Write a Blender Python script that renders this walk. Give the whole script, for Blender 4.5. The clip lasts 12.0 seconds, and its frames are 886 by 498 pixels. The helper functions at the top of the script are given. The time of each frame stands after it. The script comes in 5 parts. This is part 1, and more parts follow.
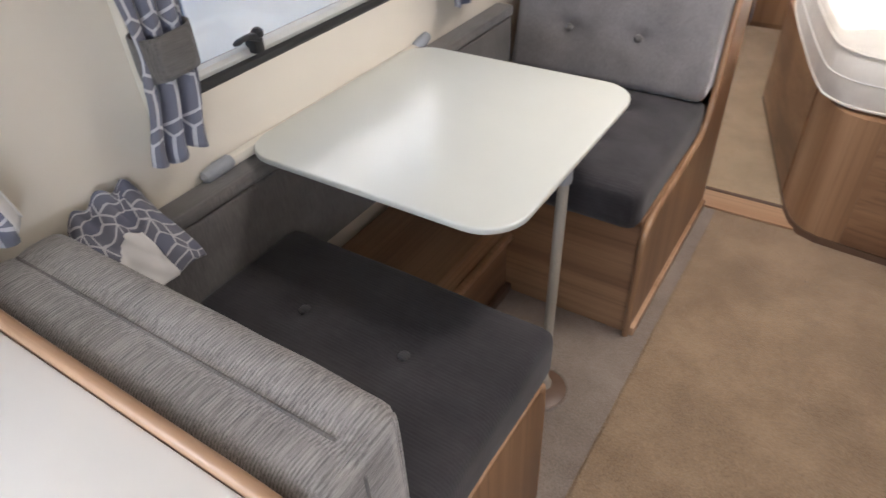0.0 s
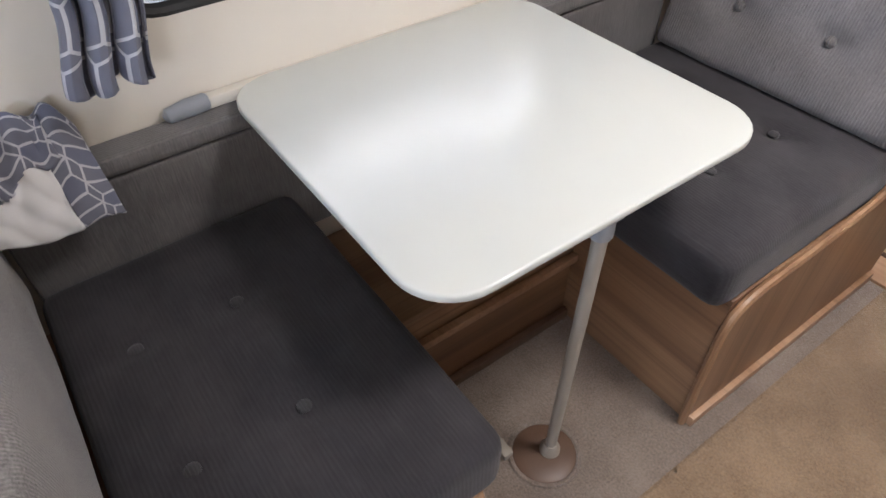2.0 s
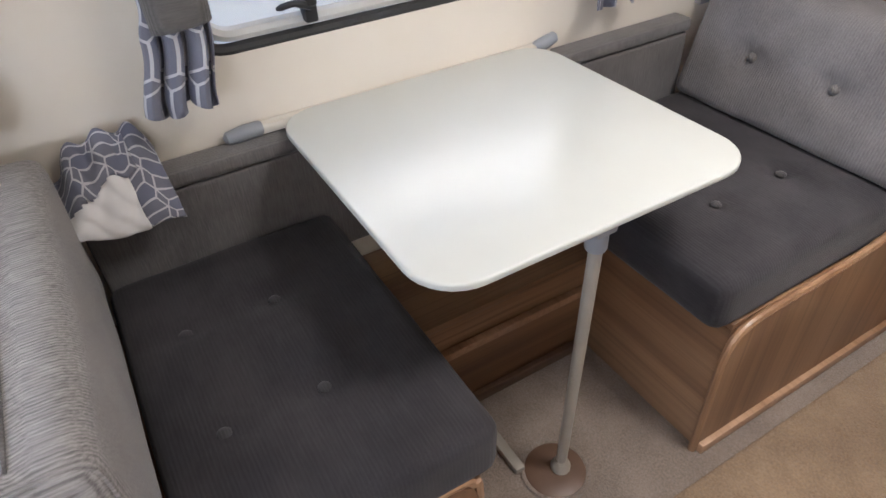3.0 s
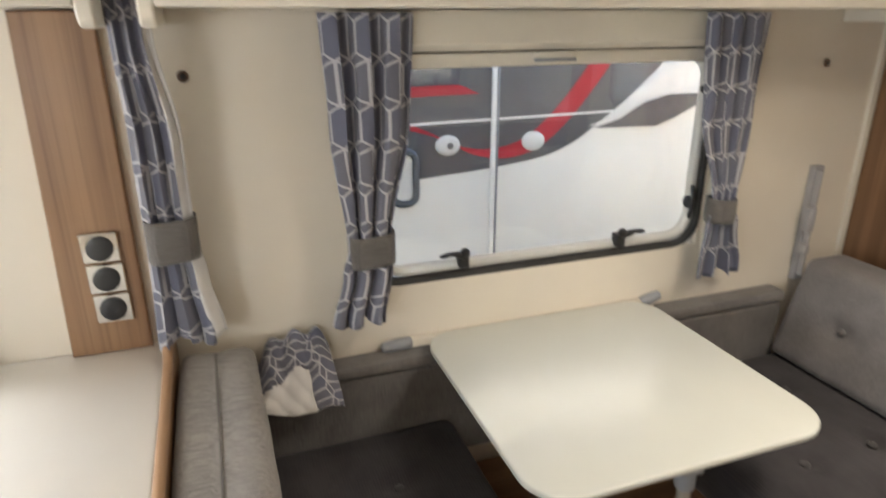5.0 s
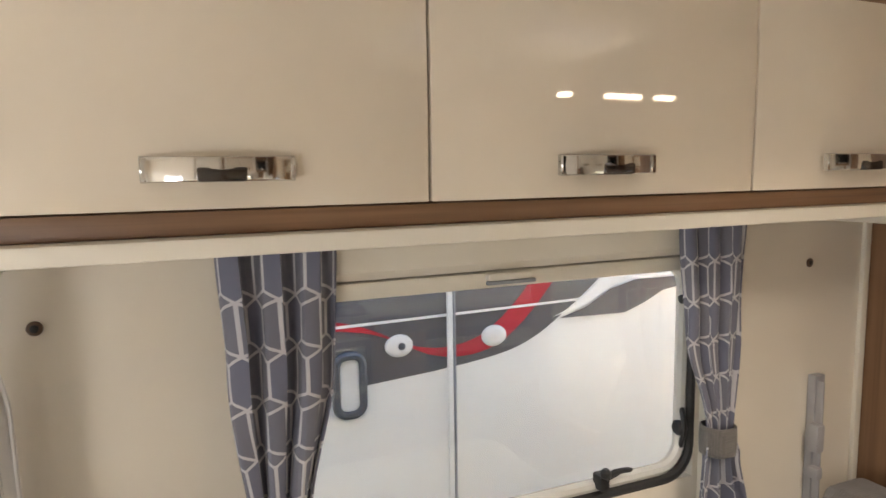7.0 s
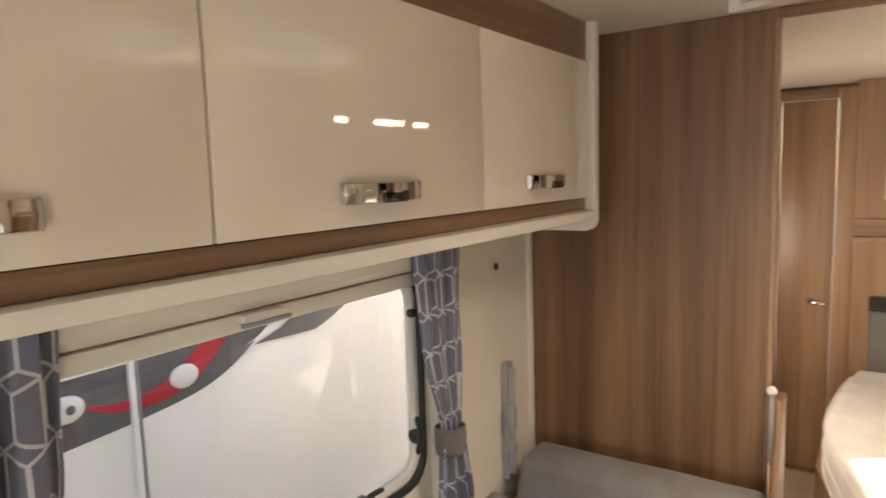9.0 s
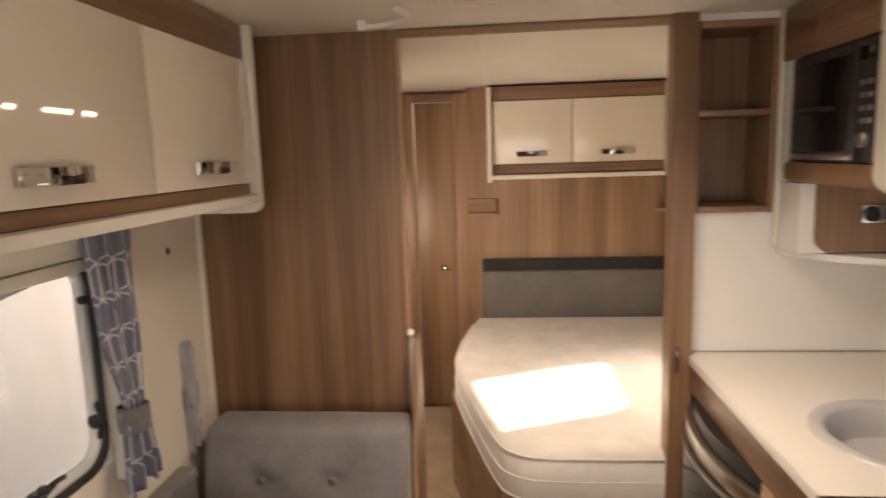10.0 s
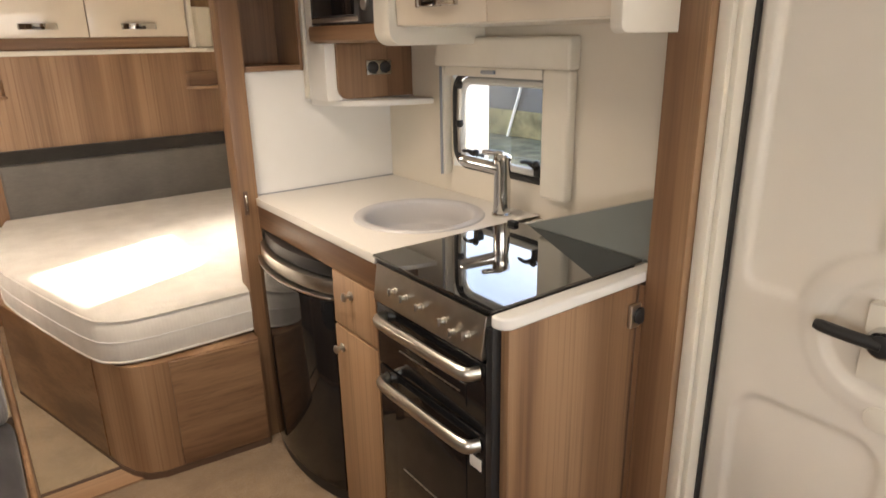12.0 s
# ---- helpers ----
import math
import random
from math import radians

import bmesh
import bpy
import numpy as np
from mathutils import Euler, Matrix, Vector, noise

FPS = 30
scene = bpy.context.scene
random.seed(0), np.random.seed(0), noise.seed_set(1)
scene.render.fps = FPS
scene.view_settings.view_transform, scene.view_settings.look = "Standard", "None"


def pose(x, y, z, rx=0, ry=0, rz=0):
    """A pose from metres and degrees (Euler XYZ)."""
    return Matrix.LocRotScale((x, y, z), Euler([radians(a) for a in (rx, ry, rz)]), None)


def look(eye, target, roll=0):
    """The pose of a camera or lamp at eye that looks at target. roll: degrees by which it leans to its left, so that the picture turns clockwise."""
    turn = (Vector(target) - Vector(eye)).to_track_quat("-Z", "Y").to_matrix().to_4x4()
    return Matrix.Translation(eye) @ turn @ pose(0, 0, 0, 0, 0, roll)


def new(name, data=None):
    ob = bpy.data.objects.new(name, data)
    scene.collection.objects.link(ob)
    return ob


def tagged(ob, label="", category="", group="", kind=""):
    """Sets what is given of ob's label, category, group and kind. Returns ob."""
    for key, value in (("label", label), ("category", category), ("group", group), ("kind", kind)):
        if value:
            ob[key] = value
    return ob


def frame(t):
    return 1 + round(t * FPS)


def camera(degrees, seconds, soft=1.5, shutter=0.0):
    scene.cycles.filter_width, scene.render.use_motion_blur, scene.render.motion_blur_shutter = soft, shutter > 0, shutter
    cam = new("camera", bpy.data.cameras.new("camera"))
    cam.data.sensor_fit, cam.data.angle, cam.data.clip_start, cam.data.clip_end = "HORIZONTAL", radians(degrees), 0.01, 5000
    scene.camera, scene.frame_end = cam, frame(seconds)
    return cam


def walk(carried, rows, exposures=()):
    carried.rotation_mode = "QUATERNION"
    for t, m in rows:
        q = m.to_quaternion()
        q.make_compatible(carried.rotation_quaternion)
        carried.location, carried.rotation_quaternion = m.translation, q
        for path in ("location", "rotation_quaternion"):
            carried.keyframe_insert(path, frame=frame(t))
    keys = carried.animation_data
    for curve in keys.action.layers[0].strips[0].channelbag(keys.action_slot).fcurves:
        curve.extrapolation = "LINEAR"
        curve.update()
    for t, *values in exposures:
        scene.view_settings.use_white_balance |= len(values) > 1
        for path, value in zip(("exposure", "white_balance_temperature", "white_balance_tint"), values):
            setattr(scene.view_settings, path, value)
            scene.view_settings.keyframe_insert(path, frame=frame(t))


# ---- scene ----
cam = camera(69.3, 12.0, 1.5, 0.3)
PATH = [
    (0, (0.018, -0.02, 1.348), (-0.868, 1.263, 0.108), -3.2),
    (0.5, (-0.001, 0.077, 1.319), (-1.067, 1.194, 0.049), -5.4),
    (1, (-0.1, 0.209, 1.29), (-1.116, 1.281, -0.059), -4.3),
    (1.5, (-0.102, 0.321, 1.269), (-1.146, 1.314, -0.118), -2.7),
    (2, (0.019, 0.45, 1.27), (-1.146, 1.274, -0.131), -0.9),
    (2.5, (0.107, 0.466, 1.273), (-1.166, 1.222, -0.072), -3.2),
    (2.7, (0.129, 0.453, 1.281), (-1.186, 1.201, -0.027), -3.1),
    (4.3, (0.392, 0.348, 1.355), (-1.109, 1.133, 0.291), -1.8),
    (4.5, (0.402, 0.349, 1.385), (-1.177, 1.092, 0.407), -1.7),
    (5, (0.351, 0.284, 1.453), (-1.415, 0.917, 0.758), 0.0),
    (5.5, (0.295, 0.239, 1.513), (-1.586, 0.731, 1.045), 0.0),
    (6, (0.232, 0.253, 1.565), (-1.673, 0.759, 1.224), -0.2),
    (6.5, (0.156, 0.328, 1.559), (-1.727, 0.954, 1.306), -0.2),
    (7, (0.092, 0.437, 1.554), (-1.738, 1.208, 1.319), -0.9),
    (9, (-0.098, 0.314, 1.587), (-1.224, 1.95, 1.353), -1.8),
    (9.5, (-0.065, 0.232, 1.572), (-0.802, 2.079, 1.36), -1.9),
    (10, (-0.013, 0.094, 1.576), (-0.198, 2.065, 1.286), -1.8),
    (10.5, (-0.037, -0.01, 1.579), (0.296, 1.94, 1.284), -2.0),
    (11, (-0.152, -0.083, 1.575), (0.683, 1.703, 1.241), -2.2),
    (11.5, (-0.211, -0.128, 1.527), (0.881, 1.474, 1.038), -2.0),
    (12, (-0.247, -0.15, 1.48), (0.884, 1.377, 0.856), -1.0),
]
EXPOSURES = [(0.0, 2.4, 6050, 17), (2.6, 2.52, 5800, 18), (4.4, 2.4, 6800, 13), (5.5, 2.17, 6900, 14), (6.5, 2.22, 7050, 16), (7.2, 2.25, 7150, 16), (9.0, 2.11, 7550, 18), (9.5, 1.95, 7800, 20), (10.2, 1.9, 8000, 23), (11.2, 2.05, 7700, 20), (12.0, 2.15, 7400, 18)]
walk(cam, [(t, look(eye, target, roll)) for t, eye, target, roll in PATH], EXPOSURES)

# ---- world, sun, sky light ----
SUN_TO = Vector((0.845, 0.362, 0.387)).normalized()
world = bpy.data.worlds.new("sky")
scene.world = world
world.use_nodes = True
wn = world.node_tree
sky = wn.nodes.new("ShaderNodeTexSky")
sky.sky_type = "NISHITA"
sky.sun_disc = False
sky.dust_density = 0.25
sky.sun_elevation = math.asin(SUN_TO.z)
sky.sun_rotation = math.atan2(SUN_TO.x, SUN_TO.y)
wn.links.new(sky.outputs[0], wn.nodes["Background"].inputs[0])
wn.nodes["Background"].inputs[1].default_value = 0.15
sun = new("sun", bpy.data.lights.new("sun", "SUN"))
sun.data.energy, sun.data.angle, sun.data.color = 5.0, radians(0.53), (1.0, 0.93, 0.82)
sun.matrix_world = look(SUN_TO * 20, (0, 0, 0))


def window_light(name, at, to, w, h, watts, colour):
    """Sky light that enters by a window's opening."""
    ob = new(name, bpy.data.lights.new(name, "AREA"))
    ob.data.shape, ob.data.size, ob.data.size_y, ob.data.energy, ob.data.color = "RECTANGLE", w, h, watts, colour
    ob.matrix_world = look(at, to)
    return ob


window_light("front_window_light", (0.08, -2.16, 1.2), (0.08, 0, 1.0), 1.7, 0.6, 3.2, (0.82, 0.91, 1.0))
window_light("lounge_window_light", (-0.96, -0.62, 1.12), (0, -0.62, 0.9), 0.6, 0.46, 2.5, (0.92, 0.96, 1.0))
window_light("bedroom_side_window_light", (-0.965, 2.98, 1.12), (0.1, 3.5, 0.75), 0.5, 0.42, 9, (1.0, 0.93, 0.82))
# added fill at an unseen east opening, aimed to brighten the west wall
window_light("lounge_east_fill_light", (1.155, -0.95, 1.14), (-0.9, 0.45, 1.1), 0.6, 0.42, 2.0, (0.90, 0.95, 1.0))
rooflight_light = window_light("rooflight_light", (0.074, 1.467, 1.958), (0.074, 1.42, 0), 0.40, 0.49, 2.6, (1.0, 0.92, 0.78))
rooflight_light.data.spread = radians(125)  # the shaft and its collar hold back the flattest light

# ---- materials ----


def nodes(name):
    m = bpy.data.materials.new(name)
    m.use_nodes = True
    return m, m.node_tree, m.node_tree.nodes["Principled BSDF"]


def coords(nt, scale=(1, 1, 1)):
    tc = nt.nodes.new("ShaderNodeTexCoord")
    mp = nt.nodes.new("ShaderNodeMapping")
    mp.inputs["Scale"].default_value = scale
    nt.links.new(tc.outputs["Object"], mp.inputs[0])
    return mp.outputs[0]


def noise_tex(nt, vec, scale, detail=4.0, rough=0.55):
    n = nt.nodes.new("ShaderNodeTexNoise")
    n.inputs["Scale"].default_value, n.inputs["Detail"].default_value, n.inputs["Roughness"].default_value = scale, detail, rough
    nt.links.new(vec, n.inputs["Vector"])
    return n.outputs["Fac"]


def ramp(nt, fac, stops):
    r = nt.nodes.new("ShaderNodeValToRGB")
    e = r.color_ramp.elements
    while len(e) < len(stops):
        e.new(0.5)
    for el, (p, c) in zip(e, stops):
        el.position, el.color = p, (*c, 1)
    nt.links.new(fac, r.inputs[0])
    return r.outputs[0]


def math_node(nt, op, a, b=None):
    n = nt.nodes.new("ShaderNodeMath")
    n.operation = op
    for i, v in ((0, a), (1, b)):
        if v is None:
            continue
        if isinstance(v, (int, float)):
            n.inputs[i].default_value = v
        else:
            nt.links.new(v, n.inputs[i])
    return n.outputs[0]


def mix_col(nt, fac, a, b, kind="MIX"):
    n = nt.nodes.new("ShaderNodeMix")
    n.data_type, n.blend_type = "RGBA", kind
    for i, v in ((0, fac), (6, a), (7, b)):
        if isinstance(v, (int, float)):
            n.inputs[i].default_value = v
        elif isinstance(v, tuple):
            n.inputs[i].default_value = (*v, 1)
        else:
            nt.links.new(v, n.inputs[i])
    return n.outputs[2]


def bump(nt, bsdf, height, strength, dist=0.002):
    b = nt.nodes.new("ShaderNodeBump")
    b.inputs["Strength"].default_value, b.inputs["Distance"].default_value = strength, dist
    nt.links.new(height, b.inputs["Height"])
    nt.links.new(b.outputs[0], bsdf.inputs["Normal"])


def plain(name, colour, rough=0.5, metal=0.0, vary=0.06, scale=6.0, grain=250.0, relief=0.05, coat=0.0):
    """A painted, moulded or metal surface with faint mottling, smudges and grain."""
    m, nt, b = nodes(name)
    v = coords(nt)
    big = noise_tex(nt, v, scale, 3)
    lo = tuple(c * (1 - vary) for c in colour)
    hi = tuple(min(1, c * (1 + vary)) for c in colour)
    nt.links.new(ramp(nt, big, [(0.3, lo), (0.7, hi)]), b.inputs["Base Color"])
    b.inputs["Roughness"].default_value, b.inputs["Metallic"].default_value = rough, metal
    smudge = noise_tex(nt, v, scale * 3.1, 5)
    nt.links.new(math_node(nt, "ADD", math_node(nt, "MULTIPLY", smudge, rough * 0.16), rough * 0.92), b.inputs["Roughness"])
    if coat:
        b.inputs["Coat Weight"].default_value, b.inputs["Coat Roughness"].default_value = coat, 0.06
    if relief:
        bump(nt, b, noise_tex(nt, v, grain, 2), relief, 0.001)
    return m


def wood(name, dark, mid, light, axis="z", rough=0.38):
    """Printed walnut-like foil: long streaks along the grain, fine pores, broad bands."""
    m, nt, b = nodes(name)
    k = {"x": (0.16, 4.6, 4.6), "y": (4.6, 0.16, 4.6), "z": (4.6, 4.6, 0.16)}[axis]
    k2 = {"x": (1.2, 95, 95), "y": (95, 1.2, 95), "z": (95, 95, 1.2)}[axis]
    warp = noise_tex(nt, coords(nt, tuple(c * 0.4 for c in k)), 1.3, 3)
    bands = noise_tex(nt, coords(nt, k), 1.6, 6, 0.6)
    f = math_node(nt, "ADD", math_node(nt, "MULTIPLY", bands, 0.75), math_node(nt, "MULTIPLY", warp, 0.3))
    col = ramp(nt, f, [(0.40, dark), (0.51, mid), (0.62, light)])
    pores = noise_tex(nt, coords(nt, k2), 1.0, 3, 0.6)
    col = mix_col(nt, math_node(nt, "MULTIPLY", ramp(nt, pores, [(0.50, (0, 0, 0)), (0.70, (1, 1, 1))]), 0.4), col, tuple(c * 0.6 for c in dark))
    nt.links.new(col, b.inputs["Base Color"])
    b.inputs["Roughness"].default_value = rough
    bump(nt, b, pores, 0.08, 0.001)
    return m


def fabric(name, dark, light, axis="x", rib=420.0, strength=0.35, sheen=0.2, cord=0.55):
    """Ribbed upholstery: fine cords along one axis, uneven pile, faint stains."""
    m, nt, b = nodes(name)
    v = coords(nt)
    pile = noise_tex(nt, v, 7.0, 5, 0.6)
    k = {"x": (22, 360, 360), "y": (360, 22, 360), "z": (360, 360, 22)}[axis]
    thread = noise_tex(nt, coords(nt, k), 1.0, 3, 0.7)
    w = nt.nodes.new("ShaderNodeTexWave")
    w.wave_type, w.bands_direction = "BANDS", {"x": "Y", "y": "X", "z": "X"}[axis]
    w.inputs["Scale"].default_value, w.inputs["Distortion"].default_value = rib / 6.283, 0.7
    w.inputs["Detail Scale"].default_value = 3.0
    nt.links.new(v, w.inputs["Vector"])
    fine = math_node(nt, "ADD", math_node(nt, "MULTIPLY", thread, 0.84 * cord), math_node(nt, "MULTIPLY", w.outputs["Fac"], 0.16 * cord))
    f = math_node(nt, "ADD", math_node(nt, "MULTIPLY", pile, 1 - cord), fine)
    nt.links.new(ramp(nt, f, [(0.36, dark), (0.64, light)]), b.inputs["Base Color"])
    b.inputs["Roughness"].default_value = 0.92
    b.inputs["Sheen Weight"].default_value = sheen
    b.inputs["Sheen Roughness"].default_value = 0.5
    h = math_node(nt, "ADD", math_node(nt, "MULTIPLY", w.outputs["Fac"], 0.6), thread)
    bump(nt, b, h, strength, 0.002)
    return m


def carpet(name, dark, light, pile=330.0):
    m, nt, b = nodes(name)
    v = coords(nt)
    f = math_node(nt, "ADD", math_node(nt, "MULTIPLY", noise_tex(nt, v, 5.0, 5, 0.65), 0.45), math_node(nt, "MULTIPLY", noise_tex(nt, v, pile * 0.6, 3, 0.75), 0.55))
    nt.links.new(ramp(nt, f, [(0.41, dark), (0.59, light)]), b.inputs["Base Color"])
    b.inputs["Roughness"].default_value = 1.0
    b.inputs["Sheen Weight"].default_value = 0.25
    h = math_node(nt, "ADD", noise_tex(nt, v, pile, 3, 0.7), noise_tex(nt, v, 60, 3, 0.6))
    bump(nt, b, h, 0.9, 0.008)
    return m


def curtain_cloth(name, ground, line, inner):
    """Printed cotton: rows of long hexagons in pale outline, joined by upright lines and short slants."""
    m, nt, b = nodes(name)
    uv = nt.nodes.new("ShaderNodeTexCoord").outputs["UV"]
    col_w, period, half, cap, pen = 0.040, 0.168, 0.016, 0.0145, 0.0021
    top = period / 4

    def sub(a, c):
        return math_node(nt, "SUBTRACT", a, c)

    def lattice(du, dv):
        sep = nt.nodes.new("ShaderNodeSeparateXYZ")
        nt.links.new(uv, sep.inputs[0])
        x = math_node(nt, "ABSOLUTE", sub(math_node(nt, "MODULO", math_node(nt, "ADD", sep.outputs[0], 20 * col_w + du), 2 * col_w), col_w))
        z = math_node(nt, "ABSOLUTE", sub(math_node(nt, "MODULO", math_node(nt, "ADD", sep.outputs[1], 20 * period + dv), period), period / 2))
        slant = sub(math_node(nt, "ADD", z, math_node(nt, "MULTIPLY", x, cap / half)), top)
        hexagon = math_node(nt, "MAXIMUM", sub(x, half), math_node(nt, "MULTIPLY", slant, 0.8))
        outline = math_node(nt, "ABSOLUTE", hexagon)
        upright = math_node(nt, "MAXIMUM", x, sub(top, z))
        run = math_node(nt, "ABSOLUTE", math_node(nt, "MULTIPLY", sub(sub(z, top), math_node(nt, "MULTIPLY", x, cap / (col_w - half))), 0.8))
        link = math_node(nt, "MAXIMUM", run, sub(x, col_w - half))
        return math_node(nt, "MINIMUM", outline, math_node(nt, "MINIMUM", upright, link)), hexagon

    d0, h0 = lattice(0, 0)
    d1, h1 = lattice(col_w, period / 2)
    mask = math_node(nt, "LESS_THAN", math_node(nt, "MINIMUM", d0, d1), pen)
    inside = math_node(nt, "LESS_THAN", math_node(nt, "MINIMUM", h0, h1), 0.0)
    weave = noise_tex(nt, coords(nt), 900, 2)
    col = mix_col(nt, inside, ground, inner)
    col = mix_col(nt, mask, col, line)
    col = mix_col(nt, math_node(nt, "MULTIPLY", weave, 0.35), col, (0.12, 0.12, 0.15))
    nt.links.new(col, b.inputs["Base Color"])
    b.inputs["Roughness"].default_value = 0.9
    b.inputs["Sheen Weight"].default_value = 0.2
    bump(nt, b, weave, 0.2, 0.001)
    return m


def glass(name, colour=(1, 1, 1), rough=0.0):
    m, nt, b = nodes(name)
    b.inputs["Base Color"].default_value = (*colour, 1)
    b.inputs["Roughness"].default_value, b.inputs["Transmission Weight"].default_value, b.inputs["IOR"].default_value = rough, 1.0, 1.45
    return m


M_WALL = plain("wall_vinyl", (0.76, 0.70, 0.60), 0.55, vary=0.03, scale=3, grain=600, relief=0.12)
M_CEIL = plain("ceiling_vinyl", (0.78, 0.74, 0.66), 0.5, vary=0.03, scale=3, grain=500, relief=0.12)
M_GLOSS = plain("gloss_cream_door", (0.77, 0.69, 0.575), 0.16, vary=0.02, scale=4, relief=0.0, coat=0.6)
M_CREAM = plain("cream_plastic", (0.76, 0.72, 0.63), 0.4, vary=0.03, scale=9, relief=0.03)
M_WHITE = plain("white_laminate", (0.80, 0.79, 0.76), 0.36, vary=0.02, scale=5, grain=900, relief=0.02)
M_TOP = plain("speckled_worktop", (0.74, 0.71, 0.66), 0.33, vary=0.05, scale=420, grain=900, relief=0.02)
M_WOOD_Z = wood("walnut_foil_upright", (0.125, 0.062, 0.032), (0.225, 0.122, 0.064), (0.33, 0.195, 0.107), "z")
M_WOOD_Y = wood("walnut_foil_lengthwise", (0.125, 0.062, 0.032), (0.225, 0.122, 0.064), (0.33, 0.195, 0.107), "y")
M_WOOD_X = wood("walnut_foil_crosswise", (0.125, 0.062, 0.032), (0.225, 0.122, 0.064), (0.33, 0.195, 0.107), "x")
M_LIP = wood("pale_wood_lipping", (0.30, 0.17, 0.09), (0.40, 0.24, 0.14), (0.48, 0.31, 0.19), "x", 0.4)
M_LIP_Z = wood("pale_wood_edge", (0.30, 0.17, 0.09), (0.40, 0.24, 0.14), (0.48, 0.31, 0.19), "z", 0.4)
M_SEAT = fabric("charcoal_ribbed_cloth", (0.018, 0.0165, 0.020), (0.048, 0.044, 0.048), "x", 300, 0.22, 0.10, 0.38)
M_BUTTON = fabric("grey_button_cloth", (0.03, 0.029, 0.031), (0.065, 0.062, 0.065), "x", 420, 0.2)
M_TABLE = plain("off_white_table_laminate", (0.62, 0.64, 0.60), 0.31, vary=0.02, scale=5, grain=900, relief=0.01, coat=0.12)
# lighter copy of the walnut; the light on door and bedroom wood is in its colour
M_WOOD_BRIGHT = wood("brightened_walnut_foil", (0.19, 0.10, 0.052), (0.31, 0.178, 0.096), (0.42, 0.26, 0.15), "z")
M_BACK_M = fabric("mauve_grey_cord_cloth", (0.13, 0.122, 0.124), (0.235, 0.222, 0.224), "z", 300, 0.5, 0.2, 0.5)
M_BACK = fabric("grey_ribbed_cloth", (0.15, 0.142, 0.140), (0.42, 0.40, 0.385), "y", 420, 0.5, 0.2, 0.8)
M_BACK_Y = fabric("grey_upright_cord", (0.10, 0.094, 0.093), (0.21, 0.198, 0.192), "z", 380, 0.5)
M_CARPET = carpet("tan_carpet", (0.25, 0.16, 0.088), (0.44, 0.305, 0.182))
M_CARPET_G = carpet("greyish_carpet", (0.21, 0.16, 0.125), (0.385, 0.305, 0.245))
M_MAT = carpet("straw_carpet", (0.44, 0.32, 0.18), (0.62, 0.47, 0.29), 420)
M_CURT = curtain_cloth("blue_grey_lattice_print", (0.165, 0.17, 0.215), (0.60, 0.60, 0.63), (0.15, 0.16, 0.225))
M_LINING = plain("white_curtain_lining", (0.74, 0.73, 0.72), 0.9, vary=0.05, scale=14, grain=700, relief=0.15)
M_TIE = fabric("taupe_tieback_cloth", (0.10, 0.092, 0.086), (0.16, 0.148, 0.138), "y", 500, 0.5)
M_CHROME = plain("chrome", (0.66, 0.65, 0.63), 0.08, 1.0, vary=0.02, relief=0.0)
M_GUNMETAL = plain("dark_chrome", (0.10, 0.09, 0.085), 0.16, 1.0, vary=0.05, relief=0.0)
M_STEEL = plain("brushed_steel", (0.54, 0.52, 0.48), 0.30, 1.0, vary=0.05, scale=40, relief=0.03)
M_BLACKGLASS = plain("black_glass", (0.010, 0.010, 0.011), 0.05, vary=0.1, relief=0.0)
M_HOBGLASS = plain("black_mirror_glass", (0.010, 0.010, 0.011), 0.03, vary=0.1, relief=0.0, coat=1.0)
M_HOBGLASS.node_tree.nodes["Principled BSDF"].inputs["Coat Roughness"].default_value = 0.02
M_HOBGLASS.node_tree.nodes["Principled BSDF"].inputs["Coat IOR"].default_value = 1.9
M_BLACK = plain("black_plastic", (0.018, 0.018, 0.019), 0.4, vary=0.1, scale=20, relief=0.05)
M_RUBBER = plain("dark_rubber_seal", (0.03, 0.03, 0.03), 0.5, vary=0.1, scale=20, relief=0.05)
M_GREYPL = plain("grey_plastic", (0.30, 0.32, 0.35), 0.45, vary=0.06, scale=20, relief=0.05)
M_FRAME = plain("pale_grey_window_edge", (0.60, 0.60, 0.57), 0.22, vary=0.04, scale=12, relief=0.0, coat=0.4)
M_BRACKET = plain("grey_painted_metal", (0.36, 0.355, 0.37), 0.42, vary=0.06, scale=20, relief=0.03)
M_POLE = plain("taupe_painted_tube", (0.36, 0.33, 0.28), 0.35, vary=0.05, scale=20, relief=0.03)
M_BROWN = plain("brown_plastic", (0.12, 0.07, 0.045), 0.45, vary=0.1, scale=30, relief=0.05)
M_SINK = plain("grey_moulded_resin", (0.50, 0.49, 0.49), 0.35, vary=0.04, scale=300, relief=0.03)
M_MATT = fabric("white_mattress_ticking", (0.66, 0.63, 0.58), (0.78, 0.755, 0.70), "y", 160, 0.08, 0.2, 0.12)
M_HEAD = fabric("taupe_headboard_cloth", (0.145, 0.134, 0.12), (0.215, 0.20, 0.18), "x", 300, 0.3)
M_HEADTOP = fabric("black_brown_cloth", (0.02, 0.018, 0.016), (0.04, 0.036, 0.032), "x", 300, 0.3)
M_DOORSHELL = plain("cream_moulded_door", (0.74, 0.70, 0.63), 0.42, vary=0.025, scale=4, grain=300, relief=0.06)
M_GLASSGREY = plain("grey_back_painted_glass", (0.20, 0.22, 0.21), 0.08, vary=0.04, relief=0.0)
M_PANE = glass("acrylic_pane", (0.93, 0.95, 0.95))
M_SHELL = plain("white_caravan_shell", (0.86, 0.86, 0.84), 0.3, vary=0.02, scale=2, relief=0.0)
